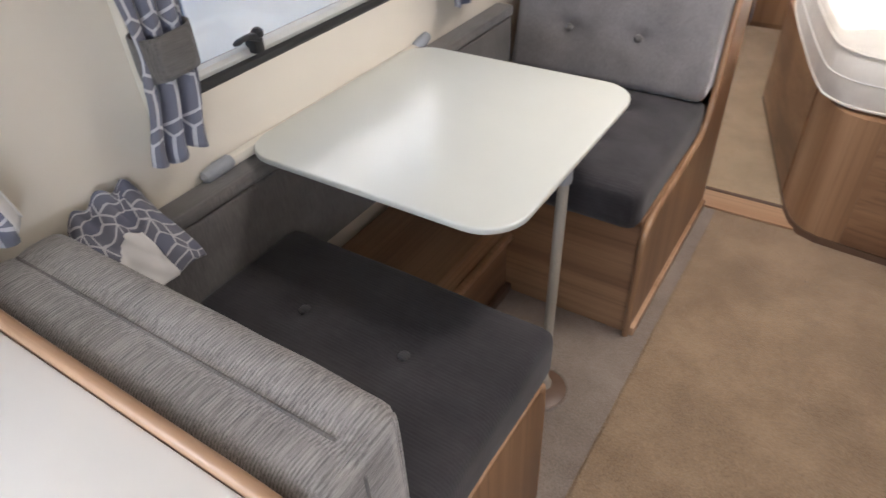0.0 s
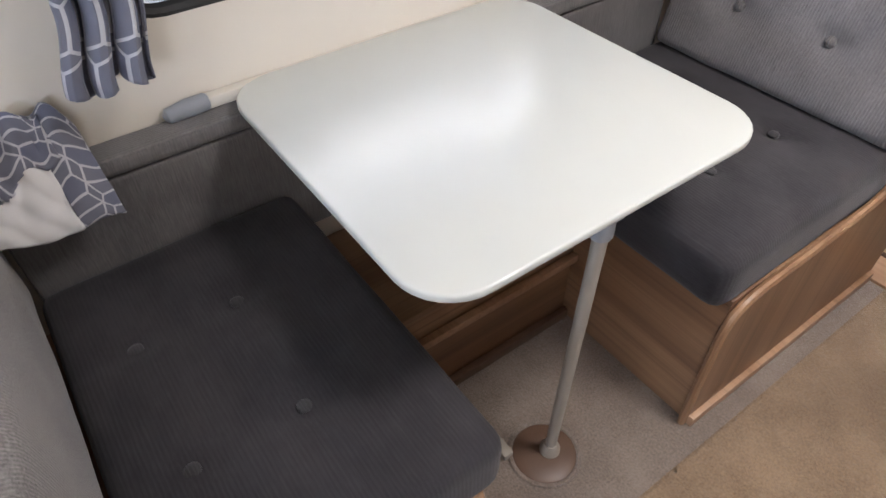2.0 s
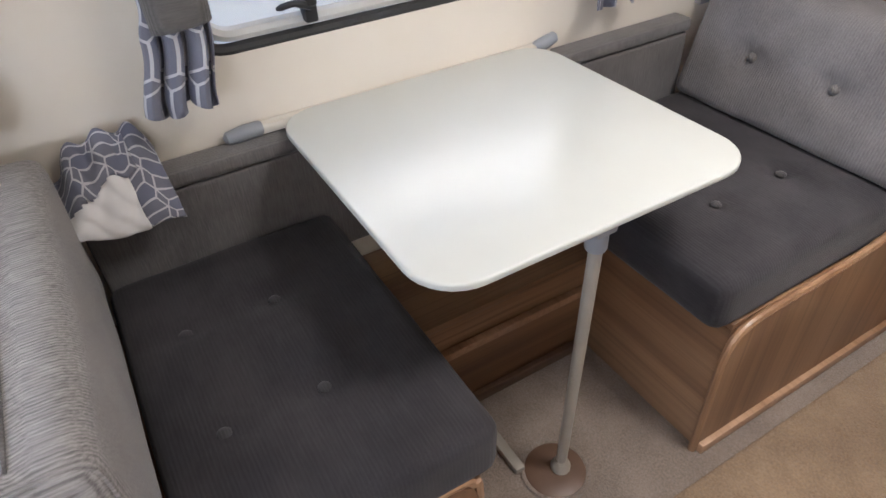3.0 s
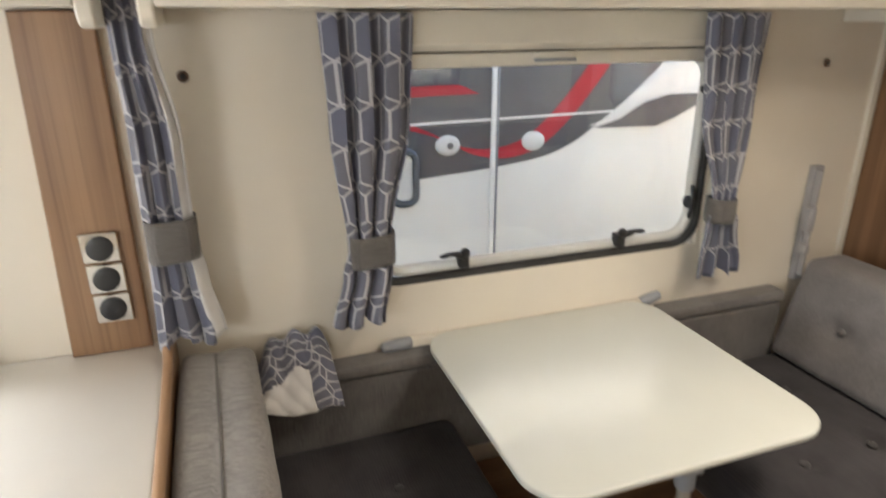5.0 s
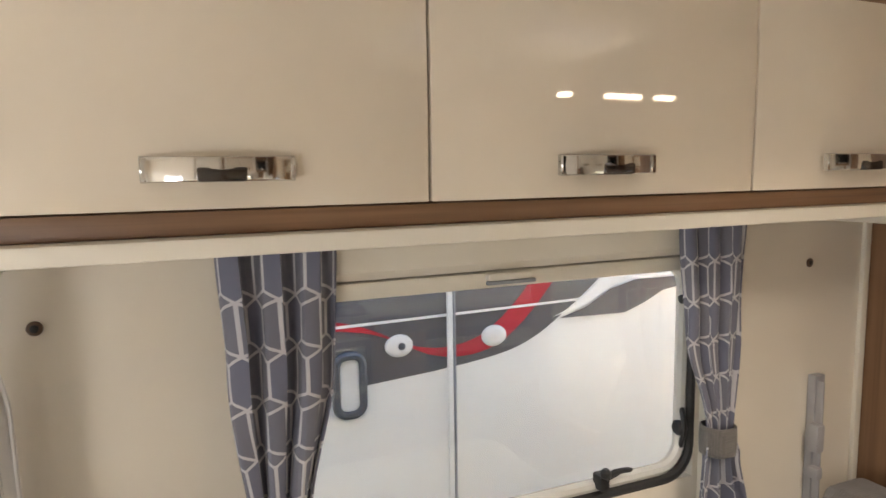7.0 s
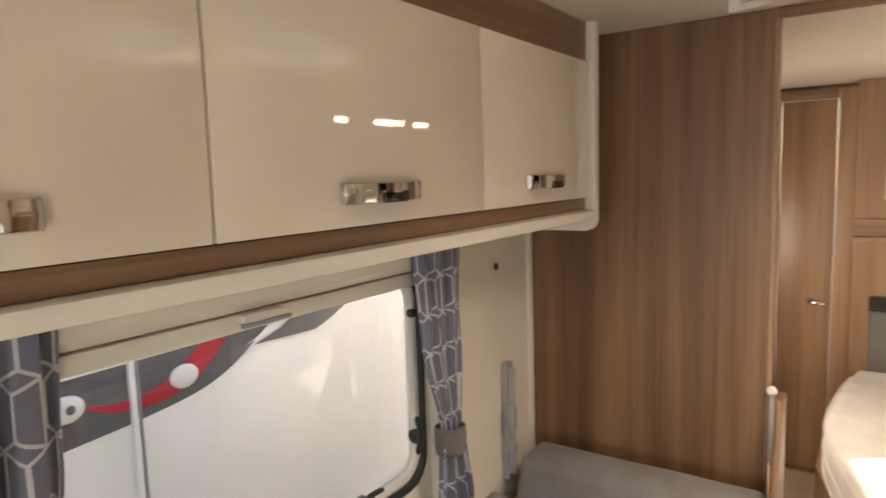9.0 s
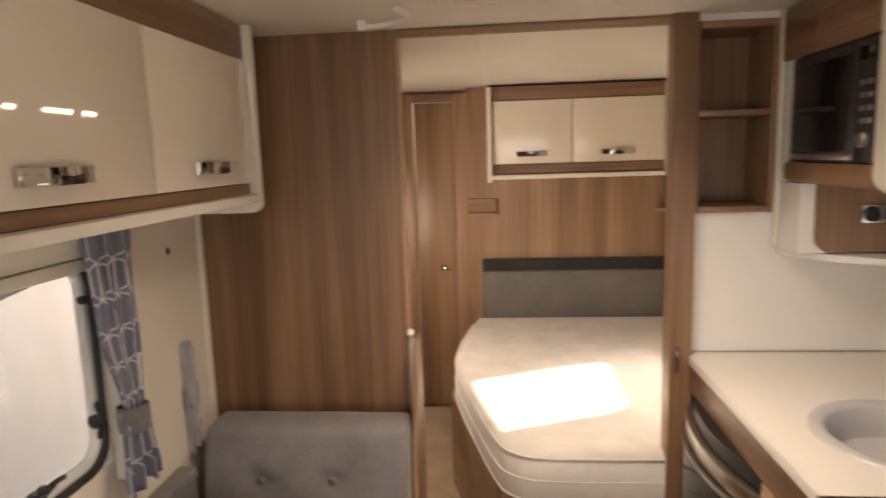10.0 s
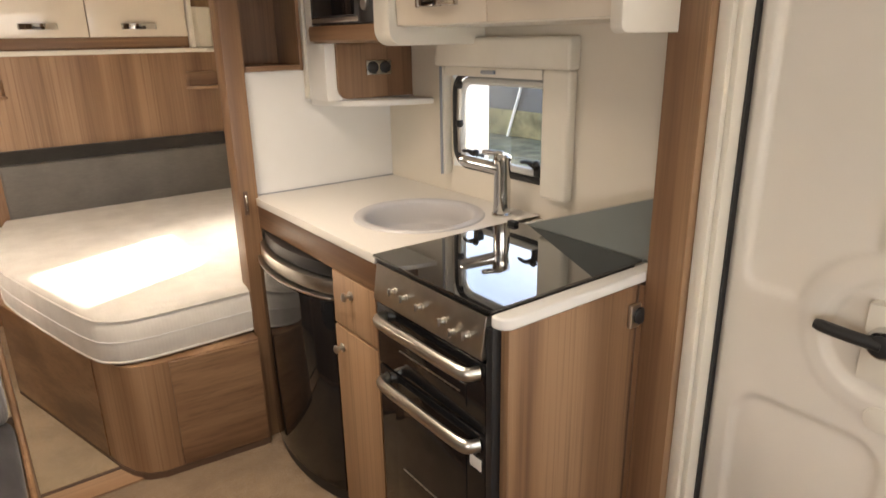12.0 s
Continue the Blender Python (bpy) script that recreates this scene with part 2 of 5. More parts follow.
M_GRAPH = plain("charcoal_vinyl_graphic", (0.10, 0.105, 0.115), 0.3, vary=0.05, relief=0.0)
M_RED = plain("red_vinyl_graphic", (0.45, 0.02, 0.04), 0.3, vary=0.05, relief=0.0)
M_GROUND = plain("grey_gravel_ground", (0.34, 0.32, 0.29), 0.95, vary=0.35, scale=14, grain=60, relief=0.6)
M_LENS = plain("clear_lamp_lens", (0.72, 0.72, 0.70), 0.15, vary=0.05, relief=0.0)
M_LEAF = plain("leaf_green", (0.06, 0.10, 0.03), 0.7, vary=0.4, scale=30, relief=0.1)
M_LAWN = plain("short_grass", (0.25, 0.215, 0.12), 0.95, vary=0.45, scale=3, grain=90, relief=0.7)
M_BARK = plain("bark", (0.10, 0.075, 0.05), 0.9, vary=0.3, scale=20, grain=60, relief=0.5)


def translucent(name, colour):
    m, nt, b = nodes(name)
    t = nt.nodes.new("ShaderNodeBsdfTranslucent")
    t.inputs[0].default_value = (*colour, 1)
    mx = nt.nodes.new("ShaderNodeMixShader")
    mx.inputs[0].default_value = 0.6
    b.inputs["Base Color"].default_value = (*colour, 1)
    nt.links.new(b.outputs[0], mx.inputs[1])
    nt.links.new(t.outputs[0], mx.inputs[2])
    nt.links.new(mx.outputs[0], nt.nodes["Material Output"].inputs[0])
    return m


M_DOME = translucent("milky_rooflight_blind", (0.85, 0.84, 0.82))

# ---- mesh helpers ----


def box(bm, x0, x1, y0, y1, z0, z1, bevel=0.0, seg=2):
    r = bmesh.ops.create_cube(bm, size=1.0, matrix=Matrix.Translation(((x0 + x1) / 2, (y0 + y1) / 2, (z0 + z1) / 2)) @ Matrix.Diagonal((x1 - x0, y1 - y0, z1 - z0, 1)))
    if bevel:
        es = list({e for v in r["verts"] for e in v.link_edges})
        bmesh.ops.bevel(bm, geom=es, offset=bevel, segments=seg, profile=0.6, affect="EDGES")
    return bm


def B(x0, x1, y0, y1, z0, z1, bevel=0.0, seg=2):
    return box(bmesh.new(), x0, x1, y0, y1, z0, z1, bevel, seg)


def prism(pts, axis, a, b, bevel=0.0, seg=2, bm=None):
    """Extrudes an outline along an axis: 'x' outlines are (y, z), 'y' outlines (x, z), 'z' outlines (x, y)."""
    bm = bm or bmesh.new()
    put = {"x": lambda p, q: (q, p[0], p[1]), "y": lambda p, q: (p[0], q, p[1]), "z": lambda p, q: (p[0], p[1], q)}[axis]
    lo = [bm.verts.new(put(p, a)) for p in pts]
    hi = [bm.verts.new(put(p, b)) for p in pts]
    fl = [bm.faces.new(lo), bm.faces.new(hi)]
    n = len(pts)
    for i in range(n):
        bm.faces.new((lo[i], lo[(i + 1) % n], hi[(i + 1) % n], hi[i]))
    bmesh.ops.recalc_face_normals(bm, faces=bm.faces[:])
    if bevel:
        bmesh.ops.bevel(bm, geom=[e for f in fl for e in f.edges], offset=bevel, segments=seg, profile=0.6, affect="EDGES")
    return bm


def rounded(x0, x1, y0, y1, r, n=6):
    """The outline of a rectangle with rounded corners; r is one radius or four (x0y0, x1y0, x1y1, x0y1)."""
    rs = r if isinstance(r, tuple) else (r,) * 4
    out = []
    for (cx, cy, s), rad in zip(((x0, y0, 180), (x1, y0, 270), (x1, y1, 0), (x0, y1, 90)), rs):
        if rad <= 0:
            out.append((cx, cy))
            continue
        mx, my = (cx + rad if cx == x0 else cx - rad), (cy + rad if cy == y0 else cy - rad)
        out += [(mx + rad * math.cos(radians(s + 90 * i / n)), my + rad * math.sin(radians(s + 90 * i / n))) for i in range(n + 1)]
    return out


def smooth_line(pts, steps=6):
    """A rounded line through points (Catmull-Rom)."""
    p = [Vector(q) for q in pts]
    p = [2 * p[0] - p[1]] + p + [2 * p[-1] - p[-2]]
    out = []
    for i in range(1, len(p) - 2):
        for k in range(steps):
            t = k / steps
            out.append(0.5 * ((2 * p[i]) + (p[i + 1] - p[i - 1]) * t + (2 * p[i - 1] - 5 * p[i] + 4 * p[i + 1] - p[i + 2]) * t * t + (3 * p[i] - p[i - 1] - 3 * p[i + 1] + p[i + 2]) * t ** 3))
    out.append(p[-2])
    return [tuple(v) for v in out]


def tube(bm, pts, r, n=10, closed=False):
    """A round bar along a line; r is one radius or one for each point."""
    p = [Vector(q) for q in pts]
    rs = r if isinstance(r, (list, tuple)) else [r] * len(p)
    rings, up = [], None
    for i, q in enumerate(p):
        a, c = (p[i - 1], p[(i + 1) % len(p)]) if closed else (p[max(i - 1, 0)], p[min(i + 1, len(p) - 1)])
        d = (c - a).normalized()
        if up is None:
            up = d.orthogonal().normalized()
        up = (up - d * up.dot(d)).normalized()
        side = d.cross(up)
        rings.append([bm.verts.new(q + rs[i] * (math.cos(2 * math.pi * k / n) * up + math.sin(2 * math.pi * k / n) * side)) for k in range(n)])
    pairs = list(zip(rings, rings[1:])) + ([(rings[-1], rings[0])] if closed else [])
    for a, c in pairs:
        for k in range(n):
            bm.faces.new((a[k], a[(k + 1) % n], c[(k + 1) % n], c[k]))
    if not closed:
        bm.faces.new(rings[0][::-1])
        bm.faces.new(rings[-1])
    bmesh.ops.recalc_face_normals(bm, faces=bm.faces[:])
    return bm


def lathe(bm, centre, profile, axis=(0, 0, 1), n=28):
    """Turns a profile of (radius, height) round an axis through a centre."""
    q = Vector((0, 0, 1)).rotation_difference(Vector(axis)).to_matrix()
    rings = [[bm.verts.new(Vector(centre) + q @ Vector((r * math.cos(2 * math.pi * k / n), r * math.sin(2 * math.pi * k / n), h))) for k in range(n)] for r, h in profile]
    for a, c in zip(rings, rings[1:]):
        for k in range(n):
            bm.faces.new((a[k], a[(k + 1) % n], c[(k + 1) % n], c[k]))
    bm.faces.new(rings[0][::-1])
    bm.faces.new(rings[-1])
    bmesh.ops.recalc_face_normals(bm, faces=bm.faces[:])
    return bm


def finish(ob, bm, material, smooth=True):
    bm.to_mesh(ob.data)
    bm.free()
    ob.data.materials.append(material)
    if smooth:
        ob.data.shade_smooth()
        ob.data.set_sharp_from_angle(angle=radians(38))


def thing(name, base, label, category, group=""):
    """An Empty at a thing's base, that carries its parts."""
    e = new(name)
    e.location = base
    e.empty_display_size = 0.1
    return tagged(e, label, category, group)


def part(name, bm, material, parent, label="", smooth=True):
    """One mesh under a thing or under a part; the bmesh is in the world's metres."""
    ob = new(name, bpy.data.meshes.new(name))
    finish(ob, bm, material, smooth)
    ob.parent = parent
    off = Vector((0, 0, 0))
    p = parent
    while p:
        off += Vector(p.location)
        p = p.parent
    ob.location = -off
    return tagged(ob, label) if label else ob


def solid(name, bm, material, label, category, group="", kind=""):
    """A thing or a piece of the setting that is one mesh."""
    ob = new(name, bpy.data.meshes.new(name))
    finish(ob, bm, material)
    return tagged(ob, label, category, group, kind)


def cells(bm, us, vs, skip, put, w0, w1):
    """A slab made of blocks between the lines us and vs, without the blocks in skip: a wall with openings."""
    for i in range(len(us) - 1):
        for j in range(len(vs) - 1):
            if (i, j) in skip:
                continue
            c = [put(u, v, w) for u in us[i:i + 2] for v in vs[j:j + 2] for w in (w0, w1)]
            lo, hi = [min(k) for k in zip(*c)], [max(k) for k in zip(*c)]
            box(bm, lo[0], hi[0], lo[1], hi[1], lo[2], hi[2])
    return bm

# ---- the shell of the caravan ----
ZC, XW, XE, YF, YR = 1.95, -0.98, 1.14, -2.2, 3.98
S = dict(kind="structure")

solid("ground", B(-60, 60, -60, 60, -0.75, -0.5), M_GROUND, "grey gravel and worn ground outside the caravan", "ground", **S)
solid("floor", B(XW - 0.04, XE + 0.04, YF, YR + 0.05, -0.06, -0.012), M_BROWN, "brown caravan floor board under the carpets", "floor", **S)
bm = bmesh.new()
cells(bm, [YF - 0.03, -0.95, -0.28, 0.58, 1.50, 2.66, 3.30, YR + 0.05], [-0.06, 0.855, 1.385, ZC + 0.05], {(1, 1), (3, 1), (5, 1)}, lambda u, v, w: (w, u, v), XW - 0.03, XW)
solid("wall_west", bm, M_WALL, "cream vinyl caravan side wall with window openings", "wall", **S)
bm = bmesh.new()
cells(bm, [YF - 0.03, -1.28, -0.62, 1.15, 1.648, 2.655, 3.30, YR + 0.05], [-0.06, 0.905, 1.05, 1.27, 1.375, ZC + 0.05], {(1, 1), (1, 2), (1, 3), (3, 2), (3, 3), (5, 1), (5, 2)}, lambda u, v, w: (w, u, v), XE, XE + 0.03)
solid("wall_east", bm, M_WALL, "cream vinyl kitchen side wall with small windows", "wall", **S)
bm = bmesh.new()
cells(bm, [XW, -0.78, 0.94, XE], [-0.06, 0.9, 1.5, ZC + 0.05], {(1, 1)}, lambda u, v, w: (u, w, v), YF - 0.03, YF)
solid("wall_front", bm, M_WALL, "cream front wall with the wide front window", "wall", **S)
bm = bmesh.new()
cells(bm, [XW, -0.53, -0.285, XE], [-0.012, 0.02, 1.885, ZC + 0.0], {(1, 1)}, lambda u, v, w: (u, w, v), YR - 0.02, YR + 0.03)
solid("wall_rear", bm, M_WOOD_Z, "walnut foil rear bedroom wall with a narrow doorway", "wall", **S)
bm = bmesh.new()
cells(bm, [XW - 0.03, -0.135, 0.283, XE + 0.03], [YF - 0.03, 1.18, 1.685, YR + 0.05], {(1, 1)}, lambda u, v, w: (u, v, w), ZC, ZC + 0.05)
solid("ceiling", bm, M_CEIL, "cream vinyl caravan ceiling with a rooflight opening", "ceiling", **S)

# carpets
solid("carpet_underlay", B(XW, XE, YF, YR, -0.0119, -0.004), M_CARPET, "tan fitted carpet under the loose-laid pieces", "carpet", **S)
solid("carpet_dinette", B(XW, -0.222, 0.6, 2.04, -0.0038, 0.0, 0.001), M_CARPET_G, "greyish beige fitted carpet under the dinette", "carpet", **S)


def runner(name, x0, x1, y0, y1, z1, label, mat, fray=0.006, r=0.02):
    """A loose carpet with a slightly frayed edge."""
    pts = []
    base = rounded(x0, x1, y0, y1, r, 4)
    for a, c in zip(base, base[1:] + base[:1]):
        n = max(1, int((Vector(c) - Vector(a)).length / 0.012))
        for k in range(n):
            p = Vector(a).lerp(Vector(c), k / n)
            pts.append((p.x + random.uniform(-fray, fray), p.y + random.uniform(-fray, fray)))
    return solid(name, prism(pts, "z", -0.0036, z1, 0.0015, 1), mat, label, "carpet", kind="structure")


runner("carpet_runner", -0.216, 0.535, -1.6, 1.505, 0.004, "tan loose-laid carpet with a frayed edge", M_CARPET)
runner("carpet_kitchen", -0.216, 0.47, 1.49, 2.03, 0.0005, "tan loose-laid carpet before the bed", M_CARPET, r=0.05)
runner("carpet_front", XW + 0.002, 0.53, YF + 0.01, -1.61, 0.002, "tan carpet in the front lounge", M_CARPET)
runner("carpet_door", 0.54, XE, -1.6, 0.68, 0.0, "tan carpet by the entrance door", M_CARPET)
solid("threshold", B(-0.335, 0.05, 2.045, 2.15, -0.0036, 0.006, 0.003), M_LIP, "pale wood threshold strip between dinette and bedroom", "threshold", **S)
runner("bedroom_mat", -0.95, -0.02, 2.16, 3.9, 0.014, "straw-coloured carpet strip beside the bed with a bound edge", M_MAT, 0.0015, 0.012)
bm = tube(bmesh.new(), [(-0.325, 2.158, 0.006), (-0.02, 2.158, 0.006)], 0.007, 8)
tube(bm, [(-0.02, 2.158, 0.006), (-0.02, 2.5, 0.006)], 0.006, 8)
solid("carpet_binding", bm, M_BROWN, "dark brown bound edge of the bedroom carpet", "carpet edge", **S)

# bulkhead between dinette and bedroom, with its doorway rail
solid("bulkhead", B(XW, -0.322, 2.06, 2.09, 0, ZC), M_WOOD_Z, "tall walnut foil bulkhead behind the dinette seat", "partition", **S)
solid("bulkhead_edge", B(-0.3215, -0.313, 2.056, 2.094, 0, ZC, 0.003), M_LIP_Z, "pale edge strip of the bulkhead", "trim", **S)
solid("doorway_rail", B(-0.32, 0.483, 2.045, 2.085, 1.928, 1.949, 0.004), M_WOOD_X, "dark wooden header rail across the bedroom doorway", "rail", **S)
solid("wall_corner_strip", B(XW, XW + 0.012, 2.035, 2.058, 0.5, ZC, 0.004), M_CREAM, "cream corner strip beside the bulkhead", "trim", **S)

# kitchen partition, post
bm = bmesh.new()
cells(bm, [0.55, 0.557, 0.772, XE], [-0.003, 1.39, 1.92, ZC], {(1, 1)}, lambda u, v, w: (u, w, v), 2.06, 2.085)
solid("partition_kitchen", bm, M_WHITE, "white laminate partition behind the worktop", "partition", **S)
post = thing("doorway_post", (0.515, 2.06, 0), "walnut foil post beside the fridge with a dark catch plate", "post")
part("post_body", B(0.483, 0.55, 2.02, 2.10, -0.012, ZC, 0.004), M_WOOD_BRIGHT, post)
part("catch_plate", B(0.496, 0.512, 2.014, 2.02, 0.90, 0.985, 0.002), M_BROWN, post, "dark metal catch plate")
part("catch_slot", B(0.501, 0.507, 2.011, 2.0138, 0.915, 0.97, 0.001), M_CHROME, post, "bright slot of the catch")

# shelf niche beside the post
niche = thing("shelf_niche", (0.66, 2.05, 1.39), "open walnut shelf niche with two compartments", "shelf")
part("back_panel", B(0.552, 0.777, 2.24, 2.25, 1.38, 1.93), M_WOOD_Z, niche)
part("side_panel", B(0.551, 0.565, 2.05, 2.24, 1.38, 1.93, 0.002), M_WOOD_Z, niche)
part("side_panel", B(0.764, 0.777, 2.05, 2.24, 1.38, 1.93, 0.002), M_WOOD_Z, niche)
part("shelf_board", B(0.565, 0.764, 2.048, 2.24, 1.662, 1.68, 0.003), M_WOOD_X, niche)
part("shelf_board", B(0.565, 0.764, 2.048, 2.24, 1.382, 1.40, 0.003), M_WOOD_X, niche)
part("shelf_board", B(0.565, 0.764, 2.048, 2.24, 1.91, 1.93, 0.003), M_WOOD_X, niche)
solid("niche_trim", B(0.778, 0.79, 2.035, 2.058, 1.28, ZC, 0.003), M_CREAM, "cream strip beside the shelf niche", "trim", **S)

# ---- windows ----


def pane_ring(y0, y1, z0, z1, x, r, rad, bm=None):
    return tube(bm or bmesh.new(), [(x, p[0], p[1]) for p in rounded(y0, y1, z0, z1, rad, 6)], r, 8, True)


def latch(parent, x, y, z, side, out=1):
    """A black swivel latch on the window's lower rail: base, knob and swept lever."""
    b = part("latch", B(x, x + out * 0.03, y - 0.012, y + 0.012, z - 0.012, z + 0.022, 0.004) if out > 0 else B(x - 0.03, x, y - 0.012, y + 0.012, z - 0.012, z + 0.022, 0.004), M_BLACK, parent, "black plastic window latch")
    pts = smooth_line([(x + out * 0.03, y, z + 0.018), (x + out * 0.036, y + side * 0.03, z + 0.03), (x + out * 0.034, y + side * 0.065, z + 0.026)], 4)
    part("lever", tube(bmesh.new(), pts, [0.008] * 4 + [0.006] * 4 + [0.003], 8), M_BLACK, b)
    part("knob", lathe(bmesh.new(), (x + out * 0.03, y, z + 0.026), [(0.007, -0.008), (0.012, -0.004), (0.012, 0.006), (0.006, 0.012)], n=12), M_BLACK, b)


def pane_window(name, y0, y1, z0, z1, x, out, label, stays=True):
    """A hinged acrylic caravan window: seal, bright inner tube, pane."""
    w = tagged(thing(name, (x, (y0 + y1) / 2, z0), label, "window"), kind="structure")
    part("seal", pane_ring(y0, y1, z0, z1, x - out * 0.008, 0.0115, 0.07), M_RUBBER, w, "black rubber window seal")
    part("window_frame", pane_ring(y0 + 0.024, y1 - 0.024, z0 + 0.024, z1 - 0.024, x - out * 0.014, 0.014, 0.06), M_FRAME, w, "bright grey inner edge of the pane")
    ob = part("pane", prism(rounded(y0 - 0.01, y1 + 0.01, z0 - 0.01, z1 + 0.01, 0.07), "x", x - out * 0.036, x - out * 0.033), M_PANE, w, "clear acrylic pane")
    ob.visible_shadow = False
    return w


win = pane_window("window_1", 0.585, 1.495, 0.858, 1.38, XW, 1, "hinged acrylic dinette window with black latches")
latch(win, XW - 0.012, 0.81, 0.892, -1)
latch(win, XW - 0.012, 1.245, 0.892, 1)
stay = part("stay", tube(bmesh.new(), smooth_line([(XW - 0.005, 1.468, 0.93), (XW + 0.012, 1.462, 0.98), (XW - 0.005, 1.468, 1.02)], 4), 0.006, 8), M_BLACK, win, "black window stay")
part("stay_knob", lathe(bmesh.new(), (XW - 0.005, 1.464, 0.975), [(0.012, -0.012), (0.018, -0.006), (0.018, 0.006), (0.012, 0.012)], (0, 1, 0), 12), M_BLACK, stay)
part("stay_arm", tube(bmesh.new(), [(XW - 0.012, 1.472, 0.98), (XW - 0.014, 1.472, 1.30)], 0.006, 8), M_BLACK, win)
part("stay_knob", lathe(bmesh.new(), (XW - 0.008, 1.468, 1.27), [(0.009, -0.01), (0.012, -0.004), (0.012, 0.006), (0.008, 0.01)], (0, 0, 1), 12), M_BLACK, stay)
win2 = pane_window("window_2", 1.155, 1.643, 1.055, 1.37, XE, -1, "small hinged acrylic window over the sink")
latch(win2, XE + 0.008, 1.215, 1.088, 1, -1)
latch(win2, XE + 0.008, 1.50, 1.088, 1, -1)
part("stay_arm", tube(bmesh.new(), [(XE + 0.004, 1.616, 1.10), (XE - 0.004, 1.612, 1.22), (XE + 0.004, 1.616, 1.34)], 0.008, 8), M_STEEL, win2)
part("stay_knob", lathe(bmesh.new(), (XE - 0.002, 1.61, 1.20), [(0.009, -0.012), (0.014, -0.004), (0.014, 0.006), (0.009, 0.012)], (0, 0, 1), 12), M_BLACK, win2)
part("stay_knob", lathe(bmesh.new(), (XE - 0.002, 1.61, 1.33), [(0.009, -0.012), (0.014, -0.004), (0.014, 0.006), (0.009, 0.012)], (0, 0, 1), 12), M_BLACK, win2)
pane_window("window_3", 2.66, 3.295, 0.91, 1.265, XE, -1, "small acrylic bedroom window that lets the sun onto the bed")
pane_window("window_4", -0.945, -0.285, 0.86, 1.38, XW, 1, "acrylic side window of the front lounge")
# unseen window, added so that more light reaches lockers and west wall
pane_window("window_7", -1.275, -0.625, 0.91, 1.37, XE, -1, "unseen acrylic side window added in the front lounge by the door")
pane_window("window_6", 2.665, 3.295, 0.86, 1.38, XW, 1, "acrylic bedroom side window beside the bed")
wf = tagged(thing("window_5", (0.08, YF, 0.9), "wide acrylic front window of the lounge", "window"), kind="structure")
part("seal", tube(bmesh.new(), [(p[0], YF - 0.012, p[1]) for p in rounded(-0.775, 0.935, 0.905, 1.495, 0.08)], 0.016, 8, True), M_RUBBER, wf)
p = part("pane", prism(rounded(-0.785, 0.945, 0.895, 1.505, 0.08), "y", YF - 0.032, YF - 0.029), M_PANE, wf)
p.visible_shadow = False

# blinds
blind = thing("roller_blind", (XW, 1.04, 1.36), "cream roller blind cassette drawn up over the dinette window", "blind")
part("cassette", prism([(-0.978, 1.375), (-0.95, 1.375), (-0.938, 1.39), (-0.938, 1.435), (-0.95, 1.456), (-0.978, 1.456)], "y", 0.55, 1.53, 0.003, 1), M_CREAM, blind)
part("bottom_bar", B(-0.972, -0.945, 0.57, 1.51, 1.342, 1.372, 0.006), M_CREAM, blind)
part("pull_tab", prism(rounded(0.955, 1.045, 1.358, 1.372, 0.005), "x", -0.944, -0.925, 0.002, 1), M_CREAM, blind)
part("pull_lip", B(-0.93, -0.92, 0.95, 1.05, 1.352, 1.359, 0.002), M_GREYPL, blind)
part("side_rail", B(-0.978, -0.95, 1.512, 1.536, 0.80, 1.375, 0.004), M_CREAM, blind)
part("side_rail", B(-0.978, -0.95, 0.545, 0.569, 0.80, 1.375, 0.004), M_CREAM, blind)

kb = thing("window_surround", (XE, 1.44, 1.02), "cream moulded surround with roller blind on the kitchen window", "blind")
part("cassette", B(XE - 0.05, XE - 0.001, 1.075, 1.69, 1.392, 1.482, 0.012, 3), M_CREAM, kb)
part("side_rail", B(XE - 0.035, XE - 0.001, 1.082, 1.19, 1.02, 1.392, 0.012, 3), M_CREAM, kb)
part("side_rail", B(XE - 0.035, XE - 0.001, 1.655, 1.688, 1.02, 1.392, 0.008), M_CREAM, kb)
part("blind_edge", B(XE - 0.042, XE - 0.0355, 1.662, 1.672, 1.02, 1.39, 0.002), M_GREYPL, kb)
part("bottom_bar", B(XE - 0.032, XE - 0.012, 1.191, 1.654, 1.362, 1.391, 0.004), M_CREAM, kb)
part("pull_tab", B(XE - 0.045, XE - 0.033, 1.39, 1.45, 1.372, 1.384, 0.003), M_GREYPL, kb)

# rooflight
rl = thing("rooflight", (0.074, 1.467, ZC), "white rooflight with a drawn milky blind in the ceiling", "rooflight")
for nm, a in (("frame_side", (-0.165, -0.12, 1.14, 1.725)), ("frame_side", (0.268, 0.313, 1.14, 1.725)), ("frame_end", (-0.12, 0.268, 1.14, 1.192)), ("frame_end", (-0.12, 0.268, 1.672, 1.725))):
    part(nm, B(*a, ZC - 0.013, ZC + 0.02, 0.005, 3), M_WHITE, rl)
bm = bmesh.new()
